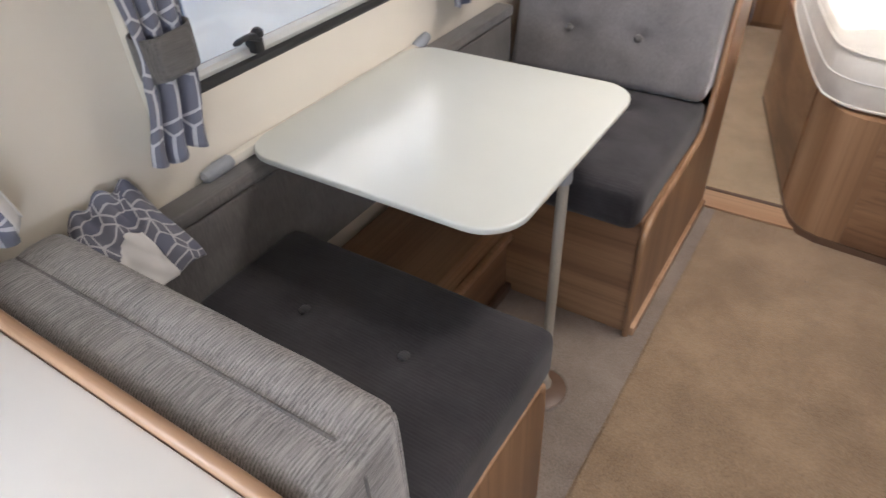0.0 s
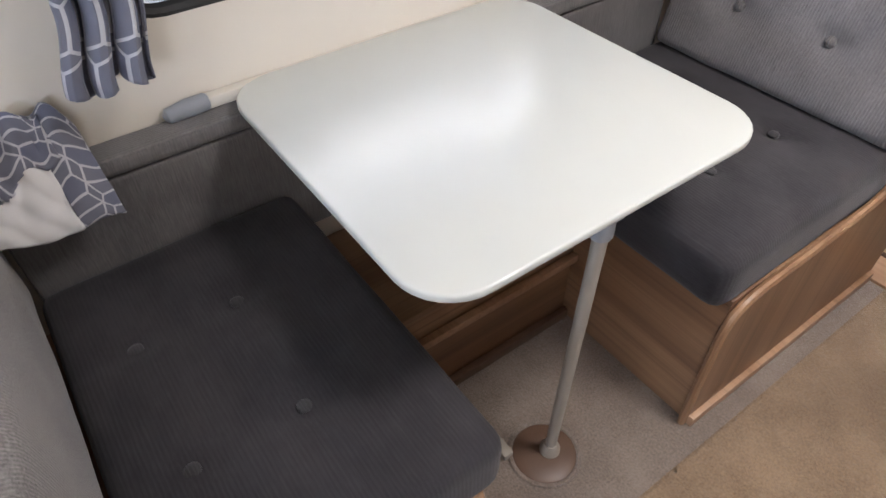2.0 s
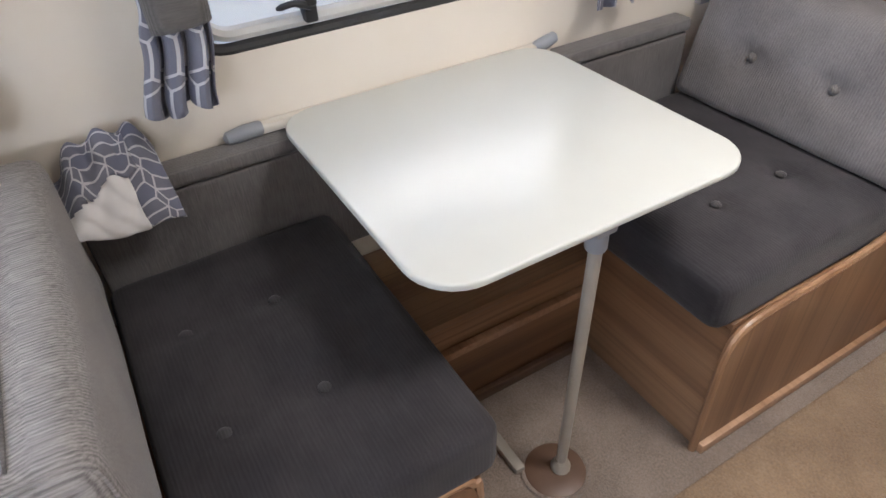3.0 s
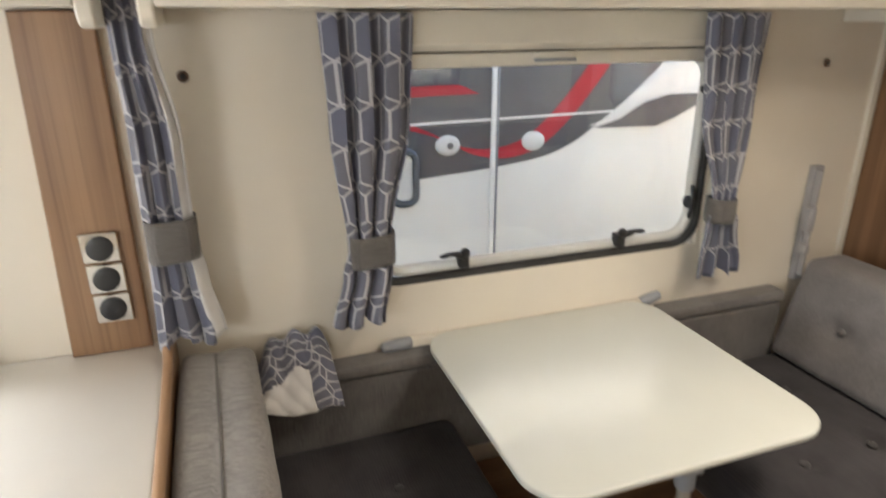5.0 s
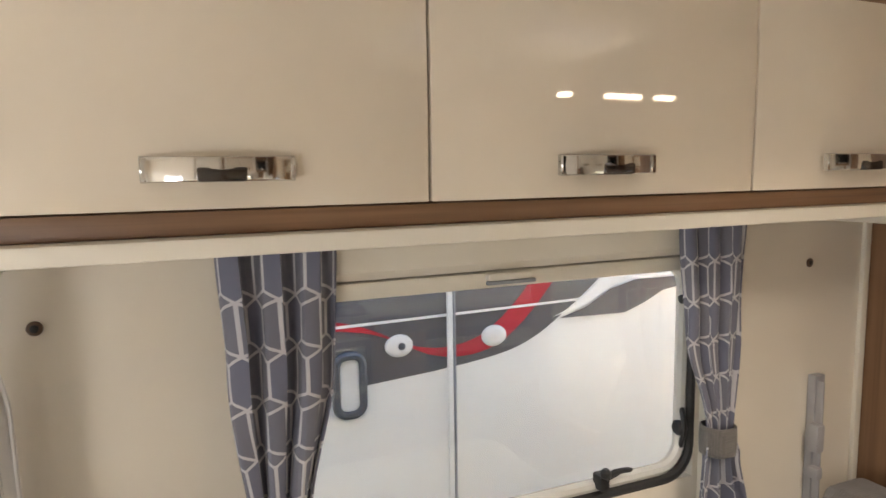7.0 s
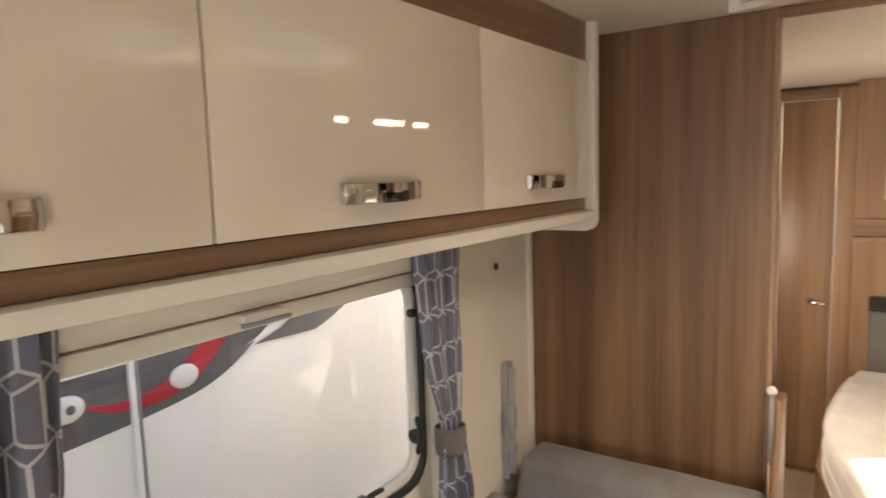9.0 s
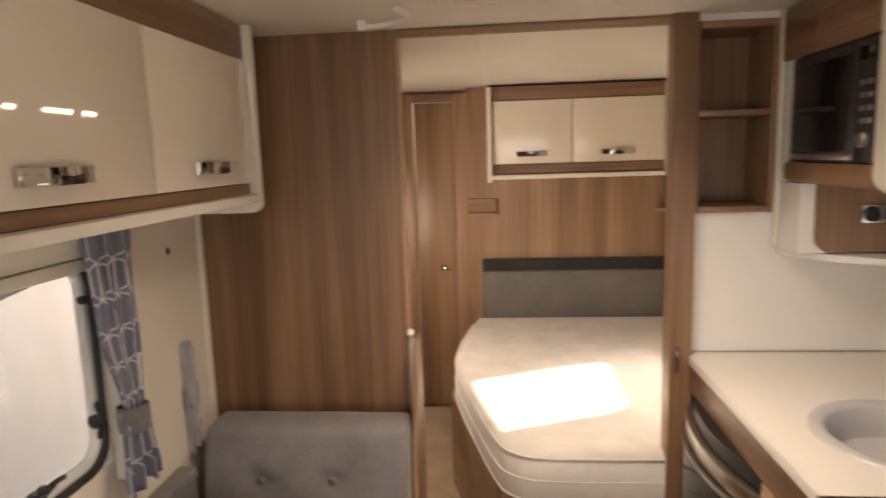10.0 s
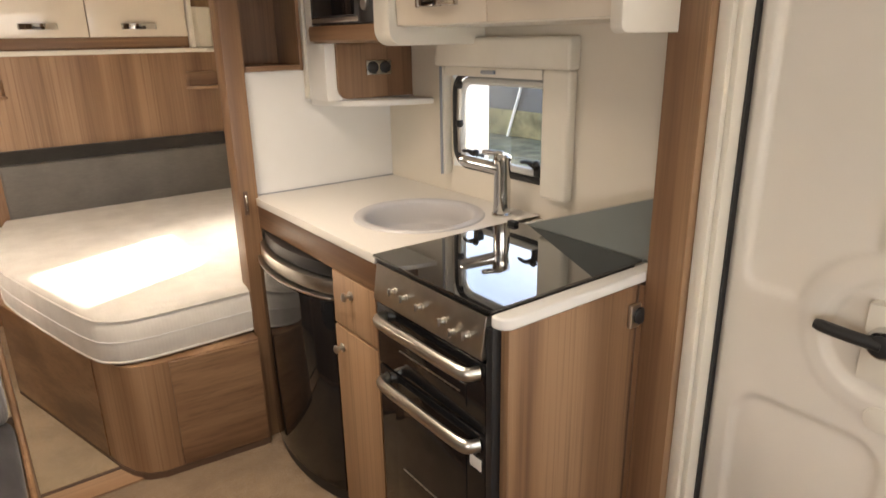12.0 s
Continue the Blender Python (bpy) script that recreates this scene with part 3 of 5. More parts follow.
# three gaps added along the drawn blind's edge throw sun spots on the lockers
cells(bm, [-0.134, -0.078, -0.032, 0.282], [1.181, 1.247, 1.272, 1.329, 1.399, 1.422, 1.462, 1.684], {(1, 1), (1, 3), (1, 5)}, lambda u, v, w: (u, v, w), 1.972, 1.9735)
part("blind", bm, M_DOME, rl, "milky pleated blind")
bm = bmesh.new()
for a in ((-0.155, -0.137, 1.165, 1.70), (0.285, 0.303, 1.165, 1.70), (-0.137, 0.285, 1.165, 1.178), (-0.137, 0.285, 1.687, 1.70)):
    box(bm, *a, 2.001, 2.06)
part("collar", bm, M_WHITE, rl)
part("pull_bar", B(0.02, 0.13, 1.652, 1.672, ZC - 0.022, ZC - 0.006, 0.004), M_CREAM, rl)

# ---- curtains ----


def curtain(name, label, x, stations, material, folds=7, depth=0.018, tie=None, lining=None, thick=0.003, seed=0):
    """Gathered cloth: stations are (z, y0, y1, depth factor) from top to bottom; tie is (z, half height)."""
    rnd = random.Random(seed)
    base = ((stations[0][1] + stations[0][2]) / 2)
    th = thing(name, (x, base, stations[-1][0]), label, "curtain", "curtains of the caravan")
    cols, rows = folds * 14, 60
    ph = [rnd.uniform(0, 6.28) for _ in range(4)]
    zs = [s[0] for s in stations]

    def station(z):
        for a, b in zip(stations, stations[1:]):
            if b[0] <= z <= a[0]:
                t = (a[0] - z) / (a[0] - b[0])
                t = t * t * (3 - 2 * t)
                return [a[k] + (b[k] - a[k]) * t for k in range(1, len(a))]
        return stations[-1][1:]

    width = (max(s[2] - s[1] for s in stations)) * 1.25
    for which, mat_c, u0, u1 in ((("cloth", material, 0.0, 1.0 - (lining or 0)), ("lining", M_LINING, 1.0 - (lining or 0), 1.0)) if lining else (("cloth", material, 0.0, 1.0),)):
        bm = bmesh.new()
        uvl = bm.loops.layers.uv.new("uv")
        grid, uvs = [], {}
        n = max(6, int(cols * (u1 - u0)))
        for j in range(rows + 1):
            z = zs[0] + (zs[-1] - zs[0]) * j / rows
            st = station(z)
            y0, y1, d = st[0], st[1], st[2]
            dx = st[3] if len(st) > 3 else 0.0
            line = []
            for i in range(n + 1):
                u = u0 + (u1 - u0) * i / n
                a = u * folds * 2 * math.pi + 0.5 * math.sin(ph[0] + z * 7) + 0.35 * math.sin(ph[1] + 3 * u * 6.28)
                xx = x + dx + depth * d * (math.sin(a) + 0.35 * math.sin(1.9 * a + ph[2] + z * 5))
                yy = y0 + (y1 - y0) * u + 0.3 * depth * d * math.sin(a * 2 + ph[3])
                if j == rows:
                    z2 = z + 0.012 * math.sin(a * 0.5 + ph[2])
                else:
                    z2 = z
                v = bm.verts.new((xx, yy, z2))
                uvs[v] = (u * width + 0.013, z + 0.02)
                line.append(v)
            grid.append(line)
        for j in range(rows):
            for i in range(n):
                f = bm.faces.new((grid[j][i], grid[j][i + 1], grid[j + 1][i + 1], grid[j + 1][i]))
                for lp in f.loops:
                    lp[uvl].uv = uvs[lp.vert]
        ob = part(which, bm, mat_c, th)
        md = ob.modifiers.new("cloth", "SOLIDIFY")
        md.thickness = thick
    if tie:
        z, h = tie
        st = station(z)
        y0, y1 = st[0] - 0.003, st[1] + 0.003
        dx = st[3] if len(st) > 3 else 0.0
        d = depth * st[2] * 1.4 + 0.014
        ring = rounded(-d, d, y0, y1, min(d * 0.95, 0.03), 6)
        bm = bmesh.new()
        rr = []
        for k, (hh, g) in enumerate(((-h, 0.0), (-h * 0.6, 0.003), (0, 0.004), (h * 0.6, 0.003), (h, 0.0))):
            rr.append([bm.verts.new((x + dx + p[0] * (1 + g * 20), p[1], z + hh + 0.05 * (p[1] - y0) * (1 if seed % 2 else -1) * 1.2)) for p in ring])
        for a, b in zip(rr, rr[1:]):
            for k in range(len(ring)):
                bm.faces.new((a[k], a[(k + 1) % len(ring)], b[(k + 1) % len(ring)], b[k]))
        ob = part("tieback", bm, M_TIE, th, "taupe cloth tieback")
        ob.modifiers.new("cloth", "SOLIDIFY").thickness = 0.004
    return th


curtain("curtain", "blue-grey lattice-print curtain tied back beside the dinette window", -0.912,
        [(1.452, 0.49, 0.675, 0.8), (1.25, 0.50, 0.668, 1.0), (0.985, 0.528, 0.622, 0.75), (0.93, 0.515, 0.625, 0.9), (0.805, 0.487, 0.606, 1.0)], M_CURT, 3, 0.018, (0.975, 0.035), seed=3)
curtain("curtain", "blue-grey lattice-print curtain tied back near the bulkhead", -0.912,
        [(1.452, 1.378, 1.562, 0.8), (1.22, 1.395, 1.555, 1.0), (0.985, 1.468, 1.538, 0.62), (0.93, 1.458, 1.556, 0.85), (0.79, 1.442, 1.588, 1.0)], M_CURT, 3, 0.018, (0.972, 0.032), seed=4)
curtain("curtain", "lattice-print curtain with white lining hanging between two lockers", -0.82,
        [(1.945, 0.149, 0.202, 0.7, 0.06), (1.6, 0.149, 0.202, 0.8, 0.04), (1.42, 0.150, 0.212, 0.9, 0.0), (1.25, 0.152, 0.236, 1.0, -0.03), (1.06, 0.150, 0.234, 0.8, -0.04), (0.98, 0.148, 0.245, 1.0, -0.05), (0.84, 0.142, 0.27, 1.1, -0.06)], M_CURT, 3, 0.014, (1.06, 0.04), 0.24, seed=5)
curtain("curtain", "blue-grey lattice-print curtain tied back in the front lounge", -0.935,
        [(1.45, -0.31, -0.20, 0.8), (1.2, -0.31, -0.205, 1.0), (0.94, -0.33, -0.222, 0.7), (0.85, -0.30, -0.17, 1.0), (0.74, -0.30, -0.16, 1.1)], M_CURT, 5, 0.02, (0.94, 0.04), seed=6)

# bunched end of a curtain lying on the backrest
cl = thing("bunched_curtain", (-0.9, 0.42, 0.69), "bunched lattice-print curtain end with white lining on the backrest", "curtain")


def drape(name, mat_c, inside, off=0.0):
    """Cloth thrown over the top of the wall cushion; inside(u, v) says which part of it is kept."""
    bm = bmesh.new()
    uvl = bm.loops.layers.uv.new("uv")
    grid, uvs = [], {}
    nu, nv = 64, 40
    for j in range(nv + 1):
        v = j / nv
        line = []
        for i in range(nu + 1):
            u = i / nu
            y = 0.285 + 0.20 * u - 0.012 * (1 - v) * u
            top = 0.695 + 0.09 * math.exp(-((y - 0.405) / 0.088) ** 4)
            bot = 0.655 - 0.012 * u + 0.006 * math.sin(u * 9)
            s = v * v * (3 - 2 * v)
            ripple = (0.006 * math.sin((u * 1.3 + v * 0.9) * 15) + 0.003 * math.sin((u - v * 0.7) * 31 + 1)) * (1.0 if u < 0.7 else 0.35)
            x = -0.962 + 0.115 * s + ripple * (0.3 + 0.7 * math.sin(math.pi * v)) + off
            z = top + (bot - top) * v + 0.010 * math.sin(u * 23 + 3 * v) * (1 - v)
            if name == "fold" and v > 0.8:
                x += 0.004
            q = bm.verts.new((x, y, z))
            uvs[q] = (v * 0.21 + u * 0.06 + 0.01, u * 0.36 - v * 0.07 + 0.2)
            line.append(q)
        grid.append(line)
    for j in range(nv):
        for i in range(nu):
            if not inside((i + 0.5) / nu, (j + 0.5) / nv):
                continue
            f = bm.faces.new((grid[j][i], grid[j][i + 1], grid[j + 1][i + 1], grid[j + 1][i]))
            for lp in f.loops:
                lp[uvl].uv = uvs[lp.vert]
    bmesh.ops.delete(bm, geom=[q for q in bm.verts if not q.link_faces], context="VERTS")
    ob = part(name, bm, mat_c, cl)
    ob.modifiers.new("cloth", "SOLIDIFY").thickness = 0.004
    return ob


edge_of = lambda u: 0.60 - 0.18 * u + 0.05 * math.sin(u * 8)
drape("lining", M_LINING, lambda u, v: v > 0.40 and u < 0.70)
drape("hem", M_CURT, lambda u, v: u >= 0.70)
drape("fold", M_CURT, lambda u, v: v < edge_of(u) and u < 0.80, 0.007)

# ---- dinette ----


def cushion(bm, x0, x1, y0, y1, z0, z1, r=0.03, puff=0.012, buttons=(), n=(40, 30)):
    """A foam cushion: rounded edges, a slightly crowned top, dimples at its buttons (x, y)."""
    box(bm, x0, x1, y0, y1, z0, z1)
    bmesh.ops.bevel(bm, geom=bm.edges[:], offset=r, segments=4, profile=0.55, affect="EDGES")
    for k in range(3):
        es = [e for e in bm.edges if e.calc_length() > 0.05]
        if es:
            bmesh.ops.subdivide_edges(bm, edges=es, cuts=2, use_grid_fill=True)
    for v in bm.verts:
        fx, fy = (v.co.x - x0) / (x1 - x0), (v.co.y - y0) / (y1 - y0)
        if v.co.z > z1 - r * 0.3:
            v.co.z += puff * 16 * fx * (1 - fx) * fy * (1 - fy) * 0.6 + 0.003 * noise.noise(v.co * 9)
            for bx, by in buttons:
                d = math.hypot(v.co.x - bx, v.co.y - by)
                v.co.z -= 0.020 * math.exp(-(d / 0.026) ** 2)
        else:
            v.co.x += 0.002 * noise.noise(v.co * 8)
            v.co.y += 0.002 * noise.noise(v.co * 8 + Vector((5, 5, 5)))
    return bm


seat_group = "dinette seats"
ls = thing("dinette_bench", (-0.6, 0.55, 0), "dinette bench with charcoal cushion on a walnut box", "bench", seat_group)
part("end_panel", prism([(0.165, 0), (0.722, 0), (0.722, 0.34), (0.71, 0.38), (0.68, 0.398), (0.165, 0.40)], "x", -0.294, -0.276, 0.004), M_WOOD_Z, ls, "walnut end panel with pale edge")
part("end_edge", tube(bmesh.new(), smooth_line([(-0.285, 0.724, 0.0), (-0.285, 0.724, 0.34), (-0.285, 0.712, 0.382), (-0.285, 0.68, 0.4), (-0.285, 0.5, 0.402), (-0.285, 0.17, 0.402)], 4), 0.009, 8), M_LIP_Z, ls)
part("box_front", B(-0.955, -0.295, 0.70, 0.715, 0, 0.37, 0.002), M_WOOD_X, ls)
part("seat_board", B(-0.955, -0.295, 0.17, 0.717, 0.371, 0.386, 0.002), M_WOOD_X, ls)
btn_l = [(-0.486, 0.57), (-0.72, 0.57), (-0.486, 0.41), (-0.72, 0.41)]
part("seat_cushion", cushion(bmesh.new(), -0.925, -0.278, 0.31, 0.764, 0.386, 0.505, 0.03, 0.012, btn_l), M_SEAT, ls, "charcoal ribbed seat cushion")
for x, y in btn_l:
    part("button", lathe(bmesh.new(), (x, y, 0.499), [(0.011, -0.004), (0.012, 0.001), (0.009, 0.004), (0.003, 0.0055)], n=14), M_BUTTON, ls)

rs = thing("dinette_bench", (-0.6, 1.6, 0), "dinette bench with charcoal cushion against the bulkhead", "bench", seat_group)
edge_r = smooth_line([(1.30, 0.0), (1.30, 0.2), (1.303, 0.32), (1.328, 0.366), (1.39, 0.382), (1.55, 0.388), (1.71, 0.398), (1.80, 0.42), (1.838, 0.48), (1.856, 0.58), (1.875, 0.70), (1.915, 0.82), (1.965, 0.92), (1.985, 1.02)], 4)
part("end_panel", prism([(p[0], p[1]) for p in edge_r] + [(2.055, 1.02), (2.055, 0.0)], "x", -0.292, -0.275, 0.003, 1), M_WOOD_Z, rs, "walnut end panel with a swept curve")
part("end_edge", tube(bmesh.new(), [(-0.2835, p[0] - 0.001, p[1] + 0.001) for p in edge_r], 0.0088, 8), M_WOOD_BRIGHT, rs)
part("plinth", B(-0.278, -0.262, 1.305, 2.04, 0, 0.03, 0.003), M_LIP, rs)
part("box_front", B(-0.955, -0.293, 1.31, 1.326, 0, 0.37, 0.002), M_WOOD_X, rs)
part("seat_board", B(-0.955, -0.293, 1.31, 2.05, 0.371, 0.386, 0.002), M_WOOD_X, rs)
btn_r = [(-0.49, 1.453), (-0.49, 1.66), (-0.74, 1.453), (-0.74, 1.66)]
part("seat_cushion", cushion(bmesh.new(), -0.925, -0.294, 1.262, 1.835, 0.372, 0.50, 0.038, 0.012, btn_r), M_SEAT, rs, "charcoal ribbed seat cushion")
for x, y in btn_r:
    part("button", lathe(bmesh.new(), (x, y, 0.496), [(0.011, -0.004), (0.012, 0.001), (0.009, 0.004), (0.003, 0.0055)], n=14), M_BUTTON, rs)


def bolster(parent_name, base, label, x0, x1, y0, y1, z0, z1, mat_c, face, buttons=(), seam=None, r=0.03, lean=0.0):
    """A loose back cushion; face is the y side that carries buttons (x, z); seam runs along the top."""
    th = thing(parent_name, base, label, "cushion", "back cushions")
    bm = bmesh.new()
    box(bm, x0, x1, y0, y1, z0, z1)
    bmesh.ops.bevel(bm, geom=bm.edges[:], offset=r, segments=4, profile=0.55, affect="EDGES")
    for k in range(3):
        es = [e for e in bm.edges if e.calc_length() > 0.045]
        if es:
            bmesh.ops.subdivide_edges(bm, edges=es, cuts=3, use_grid_fill=True)
    yc = (y0 + y1) / 2
    for v in bm.verts:
        fx, fz = (v.co.x - x0) / (x1 - x0), (v.co.z - z0) / (z1 - z0)
        side = 1 if v.co.y > yc else -1
        if abs(v.co.y - yc) > (y1 - y0) * 0.4:
            v.co.y += side * 0.01 * 16 * fx * (1 - fx) * fz * (1 - fz)
            if side == face:
                for bx, bz in buttons:
                    v.co.y -= face * 0.026 * math.exp(-(math.hypot(v.co.x - bx, v.co.z - bz) / 0.032) ** 2)
        if seam is not None and v.co.z > z1 - r:
            v.co.z += 0.002 - 0.006 * math.exp(-((v.co.y - seam) / 0.007) ** 2)
        v.co += 0.002 * noise.noise_vector(v.co * 10)
        v.co.y += lean * (v.co.z - z0)
    part("cover", bm, mat_c, th)
    for bx, bz in buttons:
        part("button", lathe(bmesh.new(), (bx, (y1 if face > 0 else y0) + lean * (bz - z0) + face * 0.002, bz), [(0.012, -0.012), (0.012, -0.006), (0.008, -0.002), (0.003, -0.0005)], (0, face, 0), 14), M_BACK_Y, th)
    return th


b1 = bolster("back_cushion", (-0.5, 0.24, 0.5), "grey ribbed back cushion with a seam along its top", -0.925, -0.274, 0.164, 0.312, 0.505, 0.795, M_BACK, 1, (), 0.236)
part("seam_piping", tube(bmesh.new(), [(-0.90, 0.236, 0.7925), (-0.31, 0.236, 0.7925), (-0.286, 0.236, 0.779), (-0.2735, 0.236, 0.75), (-0.273, 0.236, 0.56)], 0.0028, 6), M_BACK_Y, b1, "dark stitched seam")
part("end_piping", tube(bmesh.new(), smooth_line([(-0.2835, 0.172, 0.53), (-0.2835, 0.170, 0.74), (-0.2835, 0.18, 0.781), (-0.2835, 0.215, 0.7895), (-0.2835, 0.262, 0.7895), (-0.2835, 0.296, 0.781), (-0.2835, 0.306, 0.74), (-0.2835, 0.306, 0.53)], 4), 0.0032, 6), M_BACK, b1, "piped seam round the end")
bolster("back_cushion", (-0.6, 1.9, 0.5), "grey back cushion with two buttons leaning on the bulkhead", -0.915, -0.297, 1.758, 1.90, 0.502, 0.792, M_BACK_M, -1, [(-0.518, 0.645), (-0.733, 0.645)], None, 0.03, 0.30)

wb = thing("wall_cushion", (-0.95, 1.0, 0.5), "thin charcoal padded backrest along the window wall", "backrest")
part("pad", B(-0.979, -0.925, 0.315, 1.80, 0.39, 0.655, 0.012, 3), M_BACK_Y, wb, "ribbed grey-brown pad")
part("top_roll", B(-0.979, -0.918, 0.315, 1.80, 0.658, 0.692, 0.012, 3), M_BACK_Y, wb)

ib = thing("under_table_locker", (-0.8, 1.06, 0), "low walnut locker under the table between the benches", "locker")
part("front_panel", B(-0.685, -0.67, 0.7155, 1.308, 0, 0.30, 0.002), M_WOOD_Y, ib)
part("top_board", B(-0.955, -0.655, 0.7155, 1.308, 0.302, 0.32, 0.003), M_WOOD_Y, ib)
part("ledge", B(-0.668, -0.65, 0.716, 1.306, 0.20, 0.222, 0.003), M_LIP, ib)
solid("dinette_plinth", B(-0.667, -0.65, 0.716, 1.306, 0, 0.03, 0.003), M_BROWN, "dark plinth along the under-table locker", "plinth", **S)

tb = thing("dinette_table", (-0.67, 1.01, 0), "white laminate table with rounded corners on a single leg", "table")
part("tabletop", prism(rounded(-0.976, -0.357, 0.702, 1.342, 0.085, 8), "z", 0.702, 0.716, 0.0045, 3), M_TABLE, tb, "glossy off-white tabletop")
part("bracket", B(-0.43, -0.375, 1.0, 1.044, 0.672, 0.7018, 0.006), M_GREYPL, tb)
part("leg", tube(bmesh.new(), [(-0.395, 1.022, 0.675), (-0.397, 1.021, 0.5), (-0.403, 1.018, 0.02)], 0.0118, 16), M_POLE, tb, "taupe painted tube leg")
part("leg_collar", lathe(bmesh.new(), (-0.397, 1.022, 0.635), [(0.017, 0), (0.0185, 0.004), (0.0185, 0.036), (0.016, 0.04)], n=16), M_GREYPL, tb)
part("leg_foot", lathe(bmesh.new(), (-0.403, 1.018, 0.006), [(0.022, 0), (0.022, 0.01), (0.016, 0.022), (0.0145, 0.03)], n=18), M_POLE, tb)
fp = thing("leg_socket", (-0.403, 1.0, 0), "round brown floor socket of the table leg", "floor plate")
part("plate", lathe(bmesh.new(), (-0.405, 1.005, 0.0005), [(0.068, 0), (0.068, 0.003), (0.062, 0.006), (0.03, 0.0065)], n=36), M_BROWN, fp)
part("carpet_lip", tube(bmesh.new(), [(-0.405 + 0.073 * math.cos(a * 0.2), 1.005 + 0.073 * math.sin(a * 0.2), 0.002) for a in range(32)], 0.006, 6, True), M_CARPET_G, fp)
solid("floor_batten", B(-0.649, -0.44, 0.925, 0.95, 0, 0.018, 0.005), M_POLE, "taupe batten on the floor by the table leg", "batten", **S)

gr = thing("table_rail", (-0.96, 1.0, 0.7), "grey wall rail that holds the table, with rounded end caps", "rail")
part("bar", B(-0.979, -0.956, 0.63, 1.37, 0.694, 0.716, 0.006), M_CREAM, gr)
part("end_cap", tube(bmesh.new(), [(-0.967, 0.60, 0.70), (-0.966, 0.606, 0.702), (-0.966, 0.64, 0.705), (-0.966, 0.67, 0.706), (-0.966, 0.675, 0.706)], [0.006, 0.013, 0.016, 0.015, 0.012], 12), M_GREYPL, gr, "slate grey plastic end cap")
part("end_cap", tube(bmesh.new(), [(-0.966, 1.33, 0.706), (-0.966, 1.335, 0.708), (-0.966, 1.36, 0.714), (-0.966, 1.385, 0.722), (-0.966, 1.39, 0.722)], [0.012, 0.015, 0.016, 0.013, 0.006], 12), M_GREYPL, gr, "slate grey plastic end cap")

br = thing("wall_bracket", (-0.96, 1.9, 0.7), "grey metal hinge bracket upright beside the bulkhead", "bracket")
part("channel", B(-0.979, -0.958, 1.865, 1.90, 0.70, 1.045, 0.003), M_BRACKET, br)
part("flange", B(-0.957, -0.938, 1.868, 1.874, 0.72, 1.035, 0.002), M_BRACKET, br)
part("hinge_block", B(-0.957, -0.93, 1.845, 1.872, 0.86, 0.93, 0.006), M_BRACKET, br)
part("hinge_block", B(-0.957, -0.93, 1.85, 1.872, 0.79, 0.82, 0.006), M_BRACKET, br)

for y, z in ((0.243, 1.339), (1.851, 1.325)):
    sc = thing("curtain_stud", (XW, y, z), "small brown stud in the wall", "stud", "curtain studs")
    part("washer", lathe(bmesh.new(), (XW + 0.0005, y, z), [(0.011, 0), (0.011, 0.002), (0.008, 0.004)], (1, 0, 0), 16), M_BROWN, sc)
    part("screw_head", lathe(bmesh.new(), (XW + 0.004, y, z), [(0.006, 0), (0.006, 0.002), (0.003, 0.004)], (1, 0, 0), 12), M_BLACK, sc)

# divider and sideboard in front of the dinette
dv = thing("seat_divider", (-0.6, 0.15, 0), "walnut divider with pale rounded edge between sideboard and dinette", "divider")
edge_d = smooth_line([(-0.232, 0.0), (-0.232, 0.4), (-0.232, 0.70), (-0.25, 0.775), (-0.31, 0.803), (-0.5, 0.807), (-0.80, 0.812), (-0.88, 0.835), (-0.912, 0.90), (-0.93, 1.05), (-0.94, 1.3), (-0.945, 1.45)], 4)
part("board", prism([(p[0], p[1]) for p in edge_d] + [(-0.978, 1.45), (-0.978, 0.0)], "y", 0.1405, 0.1585, 0.002, 1), M_WOOD_Z, dv)
part("edge", tube(bmesh.new(), [(p[0], 0.1495, p[1] - 0.002) for p in edge_d], 0.0096, 10), M_LIP, dv, "pale rounded wooden edge")
sb = thing("sideboard", (-0.6, -0.2, 0), "sideboard with a plain white top beside the divider", "sideboard")
part("body", B(-0.975, -0.262, -0.62, 0.133, 0, 0.773, 0.003), M_WOOD_Z, sb)
part("top", B(-0.978, -0.25, -0.64, 0.1395, 0.775, 0.803, 0.004), M_WHITE, sb, "white laminate top")
sp = thing("wall_panel", (-0.96, 0.05, 0.83), "upright walnut panel on the wall with three sockets", "panel")
part("board", prism([(-0.017, 1.455), (0.113, 1.455), (0.116, 0.804), (-0.032, 0.804)], "x", -0.979, -0.955, 0.003, 1), M_WOOD_Z, sp)
for i, z in enumerate((1.03, 0.967, 0.904)):
    y0 = 0.022 + 0.002 * i
    so = part("socket", prism(rounded(y0, y0 + 0.066, z - 0.029, z + 0.03, 0.004), "x", -0.9545, -0.945, 0.002, 1), M_CHROME, sp, "chrome socket plate")
    part("insert", lathe(bmesh.new(), (-0.945, y0 + 0.033, z), [(0.024, 0), (0.024, 0.004), (0.021, 0.0055), (0.008, 0.0058)], (1, 0, 0), 22), M_BLACK, so, "black round insert")

# ---- overhead lockers ----


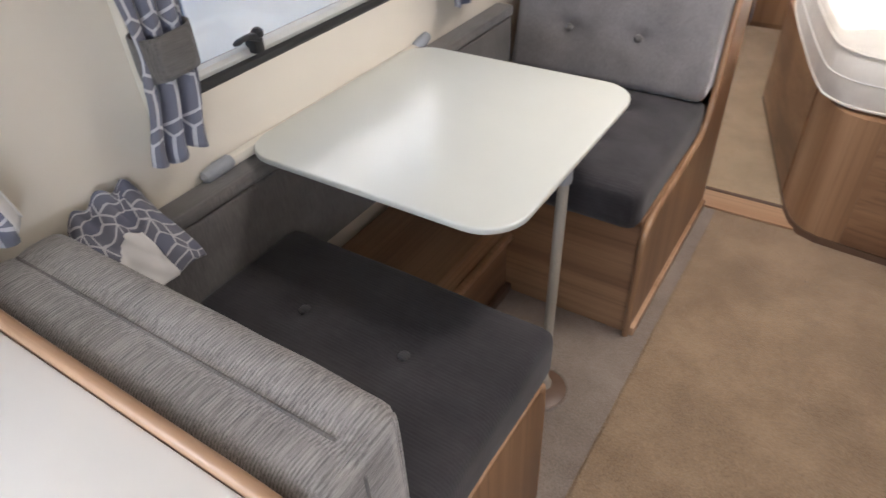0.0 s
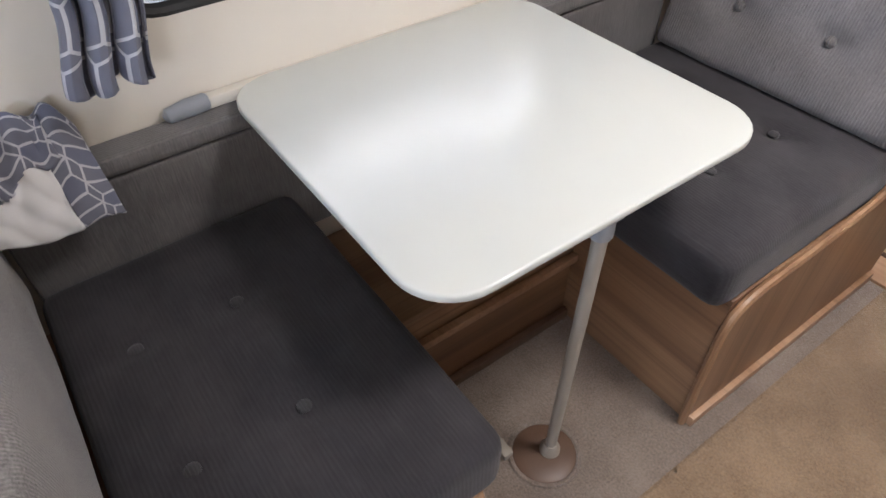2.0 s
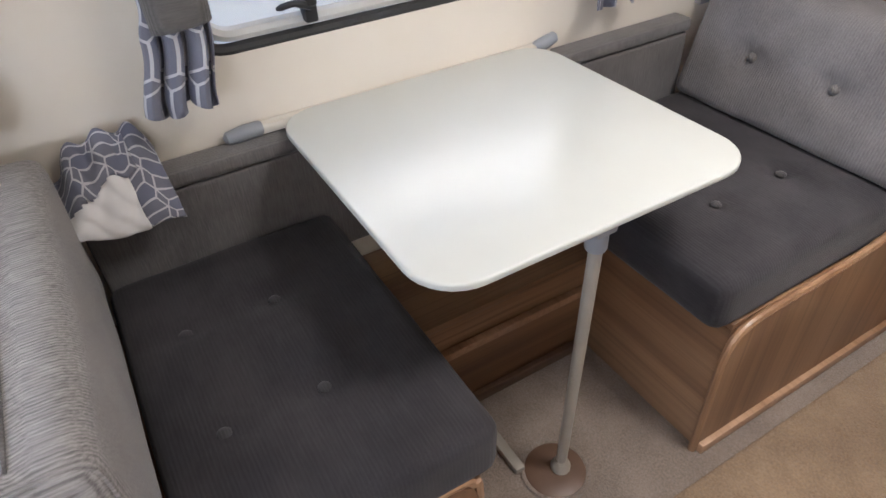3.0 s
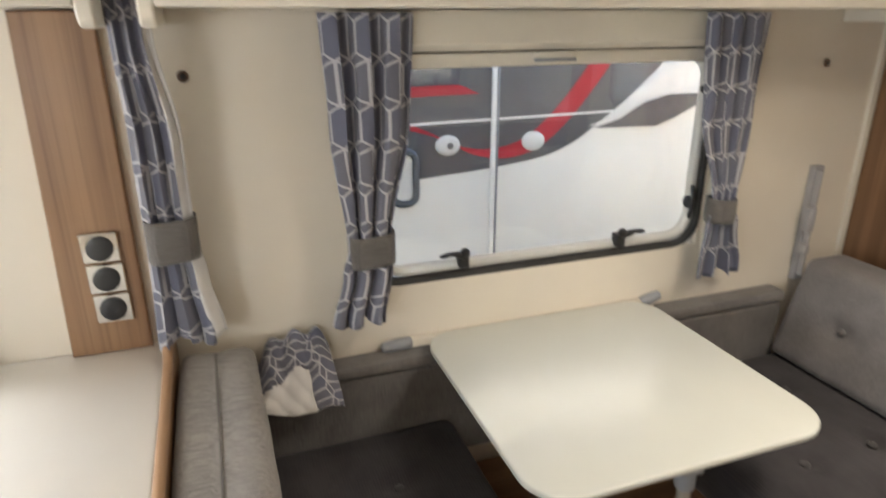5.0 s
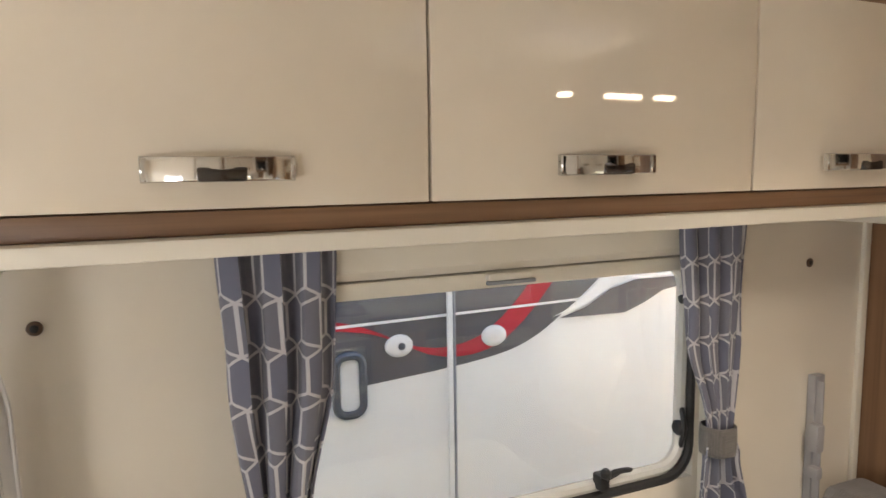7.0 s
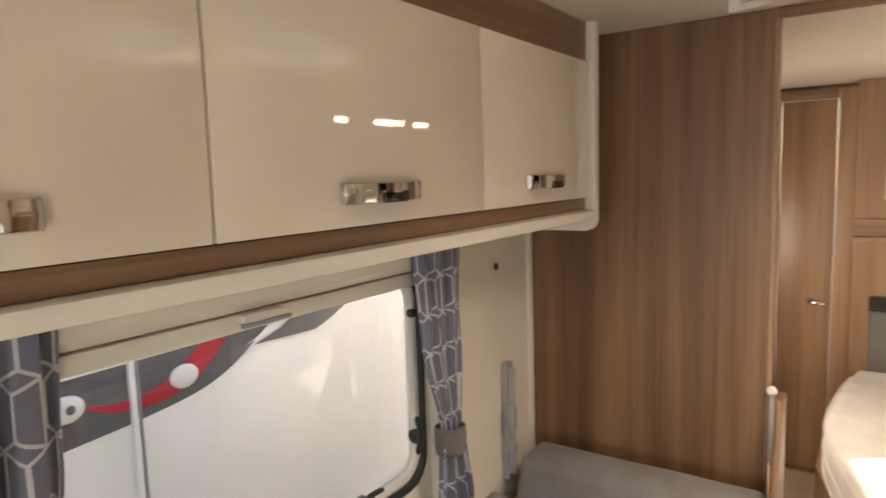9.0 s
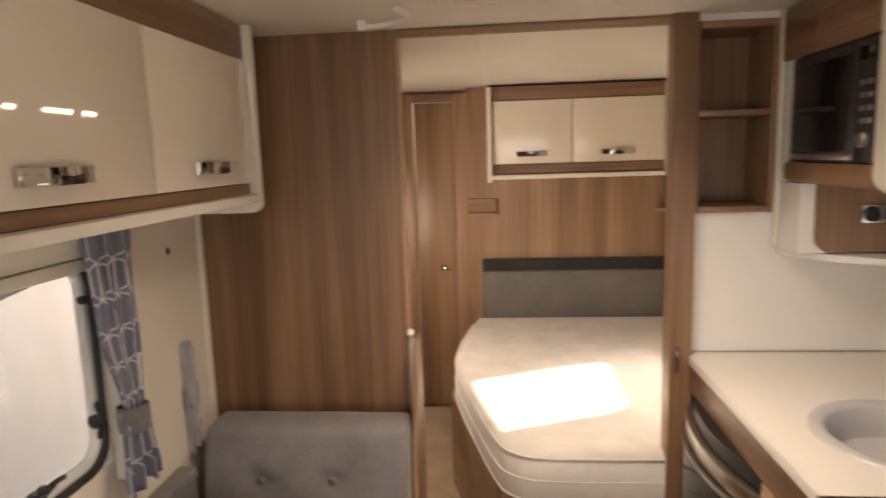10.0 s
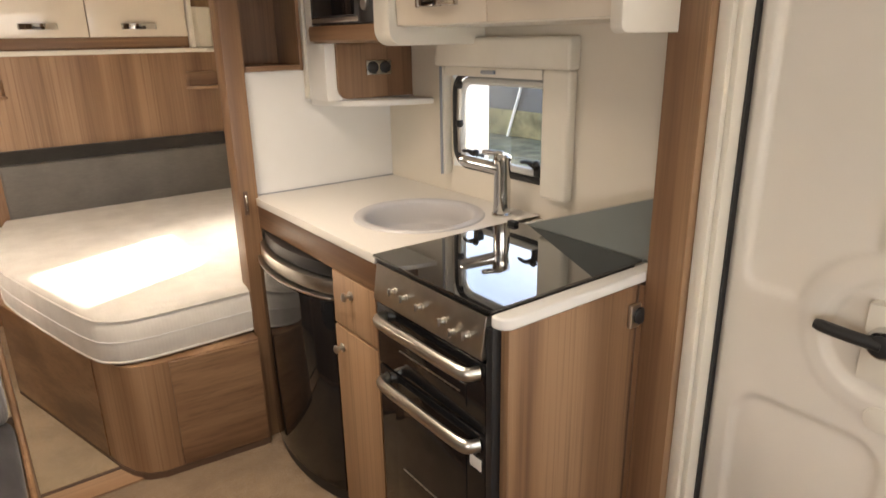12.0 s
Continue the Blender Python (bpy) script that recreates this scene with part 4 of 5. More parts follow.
def handle(parent, at, along, out, length, h=0.032):
    """A bowed chrome bar handle with end plates and a dark finger slot."""
    a, o, c = Vector(along), Vector(out), Vector(at)
    bm = bmesh.new()
    n = 14
    rows = []
    for i in range(n + 1):
        s = i / n * 2 - 1
        bow = 0.003 + 0.025 * (1 - s * s)
        hh = h / 2 * (0.96 - 0.08 * (1 - s * s))
        q = c + a * (s * length / 2)
        rows.append([bm.verts.new(q + o * (bow + dz) + Vector((0, 0, vz * hh))) for dz, vz in ((0, -1), (0.003, -0.9), (0.004, 0), (0.003, 0.9), (0, 1), (-0.004, 0.9), (-0.004, -0.9))])
    for p, q in zip(rows, rows[1:]):
        for k in range(7):
            bm.faces.new((p[k], p[(k + 1) % 7], q[(k + 1) % 7], q[k]))
    bm.faces.new(rows[0])
    bm.faces.new(rows[-1][::-1])
    for s in (-1, 1):
        q = c + a * (s * (length / 2 - 0.006))
        d = [abs(a[k]) * 0.006 + abs(o[k]) * 0.006 + (h * 0.45 if k == 2 else 0) for k in range(3)]
        m = q + o * 0.004
        box(bm, m.x - d[0], m.x + d[0], m.y - d[1], m.y + d[1], m.z - d[2], m.z + d[2], 0.002, 1)
    bmesh.ops.recalc_face_normals(bm, faces=bm.faces[:])
    hd = part("handle", bm, M_CHROME, parent, "bowed chrome handle")
    q = c + o * 0.0165 - Vector((0, 0, h * 0.2))
    d = [abs(a[k]) * length * 0.16 + abs(o[k]) * 0.0155 + (h * 0.27 if k == 2 else 0) for k in range(3)]
    part("push_button", B(q.x - d[0], q.x + d[0], q.y - d[1], q.y + d[1], q.z - d[2], q.z + d[2], 0.004), M_GUNMETAL, hd, "dark chrome push catch")


def locker_door(parent, y0, y1, z0, z1, x, out, bulge=0.005):
    """A gently bowed gloss door seen along x."""
    prof = []
    for i in range(9):
        s = i / 8
        prof.append((x + out * bulge * (1 - (2 * s - 1) ** 2) * 0.6, z0 + (z1 - z0) * s))
    back = x - out * 0.018
    return part("door", prism(prof + [(back, z1), (back, z0)], "y", y0, y1, 0.003, 2), M_GLOSS, parent, "cream gloss door")


lk = thing("overhead_locker", (-0.85, 1.1, 1.45), "cream gloss overhead locker with walnut strips over the dinette", "locker")
part("carcass", B(-0.978, -0.742, 0.226, 1.875, 1.485, 1.948), M_WOOD_Y, lk)
part("light_shelf", B(-0.978, -0.698, 0.226, 1.875, 1.459, 1.483, 0.005), M_CREAM, lk, "cream shelf under the doors")
part("recess_strip", B(-0.742, -0.728, 0.226, 1.875, 1.484, 1.513, 0.001), M_WOOD_Y, lk)
part("top_strip", B(-0.742, -0.722, 0.226, 1.875, 1.853, 1.948, 0.002), M_WOOD_Y, lk)
for y0, y1, hy in ((0.229, 0.758, 0.492), (0.762, 1.349, 1.043), (1.353, 1.872, 1.60)):
    d = locker_door(lk, y0, y1, 1.516, 1.850, -0.715, 1)
    handle(d, (-0.706, hy, 1.563), (0, 1, 0), (1, 0, 0), 0.172)
part("end_panel", prism(rounded(-0.978, -0.70, 1.43, 1.949, (0.0, 0.03, 0.0, 0.0)), "y", 0.203, 0.2255, 0.003, 1), M_CREAM, lk, "cream end panel")
part("end_panel", prism(rounded(-0.978, -0.70, 1.428, 1.949, (0.0, 0.03, 0.0, 0.0)), "y", 1.876, 1.905, 0.003, 1), M_CREAM, lk, "cream end panel")
part("end_filler", B(-0.978, -0.80, 1.906, 2.056, 1.44, 1.948, 0.003), M_CREAM, lk)

lf = thing("overhead_locker", (-0.85, -0.2, 1.45), "cream gloss overhead locker over the front lounge", "locker")
part("carcass", B(-0.978, -0.742, -0.9, 0.124, 1.485, 1.948), M_WOOD_Y, lf)
part("light_shelf", B(-0.978, -0.698, -0.9, 0.124, 1.459, 1.483, 0.005), M_CREAM, lf)
part("recess_strip", B(-0.742, -0.728, -0.9, 0.124, 1.484, 1.513, 0.001), M_WOOD_Y, lf)
part("top_strip", B(-0.742, -0.722, -0.9, 0.124, 1.853, 1.948, 0.002), M_WOOD_Y, lf)
for y0, y1 in ((-0.9, -0.392), (-0.388, 0.12)):
    d = locker_door(lf, y0, y1, 1.516, 1.850, -0.715, 1)
    handle(d, (-0.706, (y0 + y1) / 2, 1.563), (0, 1, 0), (1, 0, 0), 0.172)
part("end_panel", prism(rounded(-0.978, -0.70, 1.43, 1.949, (0.0, 0.03, 0.0, 0.0)), "y", 0.1245, 0.147, 0.003, 1), M_CREAM, lf, "cream end panel")

solid("ceiling_seam", B(-0.095, -0.082, 2.10, 3.83, 1.944, 1.9495, 0.002), M_CEIL, "cream cover strip on the bedroom ceiling", "trim", **S)

# ring of curtain track on the ceiling by the bulkhead
rg = thing("ceiling_track", (-0.32, 1.9, 1.93), "short white curved curtain track on the ceiling", "curtain track")
trk = smooth_line([(-0.385, 1.90, 1.93), (-0.33, 1.885, 1.93), (-0.27, 1.84, 1.93), (-0.245, 1.77, 1.93), (-0.26, 1.70, 1.93)], 6)
part("track", tube(bmesh.new(), trk, 0.0075, 8), M_WHITE, rg)
part("track_end", B(-0.398, -0.374, 1.89, 1.912, 1.92, 1.949, 0.004), M_WHITE, rg)

# ---- kitchen ----
XK = 0.545
wt = thing("worktop", (0.84, 1.4, 0.93), "pale speckled worktop with a round sink cut-out", "worktop")
bm = bmesh.new()
SX, SY, SR = 0.855, 1.46, 0.185
x0, x1, y0, y1 = 0.548, XE - 0.002, 1.212, 2.058
n = 64
for z, flip in ((0.954, False), (0.93, True)):
    inner, outer = [], []
    for k in range(n):
        a = 2 * math.pi * k / n
        c, s = math.cos(a), math.sin(a)
        inner.append(bm.verts.new((SX + SR * c, SY + SR * s, z)))
        t = min(((x1 - SX) / c if c > 1e-6 else 9e9), ((x0 - SX) / c if c < -1e-6 else 9e9), ((y1 - SY) / s if s > 1e-6 else 9e9), ((y0 - SY) / s if s < -1e-6 else 9e9))
        outer.append(bm.verts.new((SX + t * c, SY + t * s, z)))
    for k in range(n):
        j = (k + 1) % n
        a, b2 = outer[k].co, outer[j].co
        q = [inner[k], outer[k], outer[j], inner[j]]
        if abs(a.x - b2.x) > 1e-5 and abs(a.y - b2.y) > 1e-5:
            cx = x1 if max(a.x, b2.x) > x1 - 1e-4 else x0
            cy = y1 if max(a.y, b2.y) > y1 - 1e-4 else y0
            q.insert(2, bm.verts.new((cx, cy, z)))
        bm.faces.new(q)
bmesh.ops.recalc_face_normals(bm, faces=bm.faces[:])
part("slab", bm, M_TOP, wt, smooth=False)
part("front_edge", B(XK - 0.004, 0.5475, 1.212, 2.02, 0.928, 0.9545, 0.002), M_TOP, wt)
part("front_rail", B(XK, 0.566, 1.212, 2.05, 0.845, 0.9275, 0.003), M_WOOD_Y, wt, "walnut rail under the worktop's edge")
part("back_corner_strip", B(0.56, XE - 0.003, 2.05, 2.059, 0.9545, 0.957, 0.0005), M_GREYPL, wt)
hob_edge = thing("hob_surround", (0.8, 0.73, 0.93), "thick white rounded worktop end beside the hob", "worktop")
part("end_edge", prism(rounded(0.528, XE - 0.003, 0.70, 0.742, (0.03, 0.0, 0.0, 0.008)), "z", 0.925, 0.952, 0.007, 3), M_WHITE, hob_edge)
part("under_hob", B(0.56, XE - 0.003, 0.7425, 1.2115, 0.92, 0.944), M_WHITE, hob_edge)

sk = thing("sink", (SX, SY, 0.8), "round grey moulded sink set in the worktop", "sink")
part("bowl", lathe(bmesh.new(), (SX, SY, 0.80), [(0.02, 0.07), (0.12, 0.074), (0.15, 0.085), (0.162, 0.105), (0.168, 0.15), (0.175, 0.158), (0.19, 0.161), (0.203, 0.159), (0.207, 0.1545), (0.184, 0.153), (0.176, 0.14), (0.17, 0.06), (0.155, 0.0), (0.02, -0.008)], n=56), M_SINK, sk)
part("waste", lathe(bmesh.new(), (SX, SY, 0.8035), [(0.034, 0), (0.034, 0.003), (0.028, 0.004), (0.01, 0.002)], n=24), M_STEEL, sk, "steel waste")

tp = thing("tap", (1.052, 1.293, 0.954), "chrome mixer tap with a single lever", "tap")
part("tap_body", lathe(bmesh.new(), (1.052, 1.293, 0.9545), [(0.032, 0), (0.032, 0.005), (0.0265, 0.009), (0.026, 0.148), (0.028, 0.152), (0.028, 0.182), (0.02, 0.19)], n=26), M_CHROME, tp)
part("spout", tube(bmesh.new(), [(1.052, 1.293, 1.098), (1.03, 1.312, 1.106), (0.972, 1.363, 1.124), (0.96, 1.374, 1.127), (0.953, 1.38, 1.125)], [0.02, 0.0195, 0.018, 0.017, 0.012], 14), M_CHROME, tp)
part("tap_lever", tube(bmesh.new(), smooth_line([(1.052, 1.293, 1.142), (1.035, 1.308, 1.147), (1.005, 1.333, 1.152)], 5), [0.012] * 4 + [0.009] * 6 + [0.006], 10), M_CHROME, tp)

# fridge with a bowed black door
fr = thing("fridge", (0.8, 1.77, 0), "black gloss caravan fridge with a bowed door and steel top grip", "fridge")
bow = [(0.548 - 0.062 * (1 - ((y - 1.765) / 0.29) ** 2) ** 0.8, y) for y in [1.48 + 0.57 * i / 24 for i in range(25)]]
part("fridge_body", B(0.57, 1.1, 1.48, 2.05, 0.0, 0.843, 0.003), M_BLACK, fr)
part("fridge_door", prism(bow + [(0.568, 2.05), (0.568, 1.48)], "z", 0.05, 0.735, 0.004, 2), M_BLACKGLASS, fr, "bowed black gloss door")
grip = [(x - 0.004, y) for x, y in bow]
part("door_lip", prism(grip + [(0.56, 2.05), (0.56, 1.48)], "z", 0.737, 0.745, 0.002, 1), M_STEEL, fr)
part("grip_band", prism([(x + 0.01, y) for x, y in bow] + [(0.568, 2.05), (0.568, 1.48)], "z", 0.752, 0.796, 0.004, 2), M_STEEL, fr, "brushed steel grip band")
part("grip_recess", prism([(x + 0.03, y) for x, y in bow] + [(0.568, 2.05), (0.568, 1.48)], "z", 0.802, 0.842), M_BLACK, fr)
part("kickboard", prism([(x + 0.012, y) for x, y in bow] + [(0.568, 2.05), (0.568, 1.48)], "z", 0.0, 0.046), M_BLACK, fr)

# drawer unit
du = thing("drawer_cabinet", (0.8, 1.35, 0), "narrow walnut cabinet with a drawer over a door", "cabinet")
part("carcass", B(0.566, 1.1, 1.222, 1.474, 0.0, 0.843), M_WOOD_Z, du)
dr = part("drawer_front", B(XK, 0.565, 1.226, 1.472, 0.675, 0.842, 0.003), M_WOOD_BRIGHT, du)
dd = part("cabinet_door", B(XK, 0.565, 1.226, 1.474, 0.03, 0.668, 0.003), M_WOOD_BRIGHT, du)
for parent, y, z in ((dr, 1.364, 0.79), (dd, 1.436, 0.60)):
    k = part("knob", lathe(bmesh.new(), (XK, y, z), [(0.014, -0.001), (0.014, 0.003), (0.006, 0.006), (0.006, 0.014), (0.012, 0.019), (0.013, 0.024), (0.009, 0.027)], (-1, 0, 0), 18), M_STEEL, parent, "steel push knob")

# cooker
ck = thing("cooker", (0.8, 0.98, 0), "built-in black glass cooker with a steel control panel and two ovens", "cooker")
part("cooker_body", B(0.562, 1.1, 0.745, 1.215, 0.10, 0.918, 0.002), M_BLACK, ck)
part("side_trim", B(0.535, 0.561, 0.742, 0.762, 0.10, 0.915, 0.002), M_BLACK, ck)
cp = part("control_panel", prism([(0.562, 0.838), (0.528, 0.838), (0.524, 0.846), (0.538, 0.938), (0.562, 0.938)], "y", 0.765, 1.198, 0.002, 1), M_STEEL, ck, "brushed steel control panel")
slope = Vector((-0.99, 0, 0.15)).normalized()
for y, z in ((1.105, 0.888), (1.055, 0.887), (0.99, 0.886), (0.90, 0.882), (0.862, 0.870), (0.815, 0.880)):
    k = part("control_knob", lathe(bmesh.new(), (0.5305, y, z), [(0.010, -0.002), (0.010, 0.002), (0.007, 0.004), (0.0065, 0.011), (0.005, 0.013)], tuple(slope), 18), M_STEEL, cp, "steel control knob")
    part("grip", B(0.510, 0.518, y - 0.0025, y + 0.0025, z - 0.008, z + 0.011, 0.001), M_STEEL, k)


def oven_door(z0, z1, name):
    d = part(name, B(0.537, 0.561, 0.765, 1.205, z0, z1, 0.003), M_BLACKGLASS, ck, "black glass oven door")
    zh = z1 - 0.028
    hb = tube(bmesh.new(), smooth_line([(0.536, 1.165, zh), (0.505, 1.145, zh), (0.502, 1.0, zh), (0.502, 0.86, zh), (0.508, 0.80, zh), (0.536, 0.785, zh)], 5), 0.013, 10)
    for v in hb.verts:
        v.co.z = zh + (v.co.z - zh) * 1.25
    part("oven_handle", hb, M_STEEL, d, "brushed steel bar handle")
    part("inner_window", B(0.5345, 0.5368, 0.83, 1.13, z0 + 0.04, z1 - 0.075, 0.001), M_BLACKGLASS, d)
    rk = bmesh.new()
    zr = z0 + (z1 - z0) * 0.42
    tube(rk, [(0.534, 1.10, zr), (0.534, 0.85, zr)], 0.0018, 6)
    for i in range(11):
        tube(rk, [(0.5335, 1.09 - i * 0.023, zr + 0.002), (0.534, 1.09 - i * 0.023, zr - 0.004)], 0.0014, 4)
    part("rack", rk, M_STEEL, d, "wire rack glinting behind the glass")
    return d


oven_door(0.655, 0.828, "grill_door")
od = oven_door(0.17, 0.648, "oven_door")
part("sticker", B(0.533, 0.5344, 0.775, 0.815, 0.555, 0.585, 0.0005), M_WHITE, od, "small white sticker")
part("vent_strip", B(0.545, 0.5615, 0.765, 1.205, 0.105, 0.165, 0.002), M_BLACK, ck)
solid("cooker_plinth", B(0.556, 0.58, 0.742, 1.22, 0.0, 0.098, 0.002), M_WOOD_Y, "walnut plinth under the cooker", "plinth", **S)

hb = thing("hob", (0.77, 0.97, 0.945), "black glass hob lid lying closed", "hob")
part("lid", prism(rounded(0.532, 1.026, 0.745, 1.21, (0.008, 0.008, 0.012, 0.008)), "z", 0.952, 0.958, 0.0015, 1), M_HOBGLASS, hb, "black mirror-like glass lid")
part("lid_trim", B(0.540, 0.998, 0.750, 1.206, 0.944, 0.9518, 0.001), M_BLACK, hb)
part("hinge", B(0.985, 1.005, 1.165, 1.195, 0.9585, 0.97, 0.003), M_BLACK, hb)

solid("splash_panel", prism([(1.165, 0.9555), (0.702, 0.9555), (0.702, 1.125)], "x", 1.03, XE - 0.002, 0.001, 1), M_GLASSGREY, "grey glass splash panel slanting on the wall by the hob", "splashback")

sd = thing("kitchen_end_panel", (0.8, 0.71, 0), "walnut end panel of the kitchen with a black socket", "panel")
part("panel", B(0.556, 0.97, 0.715, 0.740, -0.01, 0.917, 0.003), M_WOOD_Z, sd)
part("panel_joint", B(0.968, 0.972, 0.712, 0.7145, -0.01, 0.917), M_BROWN, sd)
so = part("socket_plate", prism(rounded(0.937, 0.992, 0.812, 0.872, 0.004), "y", 0.703, 0.7145, 0.002, 1), M_STEEL, sd, "grey socket plate")
part("socket_cap", lathe(bmesh.new(), (0.966, 0.703, 0.842), [(0.021, 0), (0.021, 0.006), (0.018, 0.008), (0.006, 0.0085)], (0, -1, 0), 22), M_BLACK, so, "black round socket cap")
part("return_panel", B(0.972, XE - 0.002, 0.700, 0.740, -0.01, 0.917), M_WOOD_Z, sd)

solid("door_partition", B(0.975, XE - 0.001, 0.605, 0.698, -0.01, ZC), M_WOOD_Z, "tall walnut partition between kitchen and door", "partition", **S)

# wall cupboard with microwave
mwc = thing("microwave_cabinet", (0.95, 1.76, 1.47), "walnut wall cabinet around a microwave", "cabinet")
part("top_board", prism([(0.798, 1.805), (0.785, 1.805), (0.782, 1.82), (0.782, 1.94), (0.80, 1.948), (1.135, 1.948), (1.135, 1.805)], "y", 1.56, 2.034, 0.002, 1), M_WOOD_Y, mwc)
part("bottom_board", prism([(1.135, 1.526), (0.787, 1.526), (0.782, 1.515), (0.785, 1.48), (0.80, 1.471), (1.135, 1.471)], "y", 1.56, 2.0, 0.002, 1), M_WOOD_Y, mwc)
part("side_panel", B(0.79, 1.135, 1.985, 2.034, 1.4715, 1.805, 0.002), M_WHITE, mwc)
part("divider_panel", prism(rounded(0.779, 1.136, 1.462, 1.949, (0.045, 0, 0, 0.0)), "y", 1.472, 1.556, 0.004, 2), M_CREAM, mwc, "cream rounded divider panel")
mw = thing("microwave", (0.95, 1.77, 1.527), "black and steel microwave with a dark glass door", "microwave")
part("case", B(0.80, 1.12, 1.562, 1.983, 1.528, 1.803, 0.002), M_BLACK, mw)
part("door_frame", B(0.788, 0.80, 1.655, 1.98, 1.53, 1.80, 0.003), M_BLACK, mw)
part("door_trim", B(0.7865, 0.7879, 1.66, 1.978, 1.535, 1.549, 0.0005), M_STEEL, mw)
part("door_glass", B(0.784, 0.7878, 1.68, 1.96, 1.555, 1.775, 0.001), M_BLACKGLASS, mw)
pn = part("control_panel", B(0.786, 0.80, 1.564, 1.652, 1.53, 1.80, 0.003), M_BLACK, mw)
part("display", B(0.7835, 0.7858, 1.578, 1.638, 1.755, 1.785, 0.001), M_BLACKGLASS, pn)
for i in range(4):
    for j in range(2):
        part("key", B(0.783, 0.7858, 1.582 + j * 0.03, 1.60 + j * 0.03, 1.70 - i * 0.028, 1.712 - i * 0.028, 0.001), M_STEEL, pn)
part("dial", lathe(bmesh.new(), (0.786, 1.608, 1.582), [(0.018, 0), (0.018, 0.008), (0.015, 0.011)], (-1, 0, 0), 20), M_STEEL, pn)

kc = thing("kitchen_locker", (0.95, 1.08, 1.5), "cream gloss kitchen wall locker with two doors", "locker")
part("carcass", B(0.82, 1.136, 0.702, 1.470, 1.512, 1.948), M_CREAM, kc)
part("top_strip", B(0.812, 0.8198, 0.702, 1.470, 1.862, 1.948, 0.001), M_WOOD_Y, kc)
for y0, y1, hy in ((1.079, 1.468, 1.262), (0.704, 1.075, 0.882)):
    d = locker_door(kc, y0, y1, 1.516, 1.858, 0.802, -1)
    handle(d, (0.793, hy, 1.573), (0, 1, 0), (-1, 0, 0), 0.172)
ep = part("end_panel", prism(rounded(0.79, 0.974, 1.484, 1.949, (0.02, 0, 0, 0.0)), "y", 0.672, 0.7015, 0.004, 2), M_CREAM, kc, "cream end panel with screw holes")
for x, z in ((0.85, 1.69), (0.90, 1.69), (0.845, 1.83)):
    part("screw_hole", lathe(bmesh.new(), (x, 0.6722, z), [(0.004, 0), (0.004, 0.0012), (0.002, 0.0014)], (0, -1, 0), 10), M_BROWN, ep)

# corner board with sockets and the curved shelf
cb = thing("socket_board", (0.95, 1.9, 1.27), "walnut corner board with a double chrome socket over a curved shelf", "panel")
part("chase", B(0.79, XE - 0.002, 1.905, 2.058, 1.279, 1.47, 0.002), M_WHITE, cb)
part("board", prism(rounded(0.828, XE - 0.003, 1.283, 1.47, (0.04, 0, 0, 0)), "y", 1.890, 1.9045, 0.002, 1), M_WOOD_Z, cb)
dsock = part("double_socket", prism(rounded(0.938, 1.04, 1.362, 1.412, 0.004), "y", 1.880, 1.8895, 0.002, 1), M_CHROME, cb, "double chrome socket")
for x in (0.963, 1.014):
    part("insert", lathe(bmesh.new(), (x, 1.88, 1.387), [(0.021, 0), (0.021, 0.004), (0.018, 0.006), (0.006, 0.0062)], (0, -1, 0), 20), M_BLACK, dsock)
sh = [(XE - 0.002, 2.055), (0.80, 2.055), (0.795, 2.03), (0.80, 1.99), (0.83, 1.93), (0.88, 1.87), (0.96, 1.81), (1.05, 1.775), (XE - 0.002, 1.76)]
solid("corner_shelf", prism(sh, "z", 1.258, 1.278, 0.005, 2), M_WHITE, "white quarter-round shelf in the kitchen corner", "shelf")

# ---- entrance door ----
dj = tagged(thing("door_frame", (1.06, 0.3, 0), "cream aluminium and plastic entrance door frame", "door frame"), kind="structure")
part("jamb", B(1.0, XE - 0.002, 0.574, 0.604, -0.01, ZC, 0.004), M_CREAM, dj)
part("jamb_strip", B(1.015, XE - 0.002, 0.560, 0.5735, -0.01, ZC, 0.003), M_CREAM, dj)
part("seal", B(1.055, XE - 0.002, 0.5545, 0.5595, -0.01, ZC, 0.001), M_RUBBER, dj)
part("head", B(1.0, XE - 0.002, -0.15, 0.549, 1.90, ZC, 0.004), M_CREAM, dj)
part("jamb", B(1.0, XE - 0.002, -0.19, -0.16, -0.01, ZC, 0.004), M_CREAM, dj)

door = tagged(thing("door_1", (1.06, 0.2, 0), "closed cream moulded caravan entrance door with a black handle", "door"), kind="structure")


def step(a, b, v):
    t = min(1.0, max(0.0, (v - a) / (b - a)))
    return t * t * (3 - 2 * t)


def field(y, z, y0, y1, z0, z1, r, soft=0.022):
    """1 inside a rounded sunken field of the door, falling to 0 over its soft edge."""
    qy, qz = abs(y - (y0 + y1) / 2) - (y1 - y0) / 2 + r, abs(z - (z0 + z1) / 2) - (z1 - z0) / 2 + r
    d = math.hypot(max(qy, 0), max(qz, 0)) + min(max(qy, qz), 0) - r
    return 1 - step(-soft, 0, d)


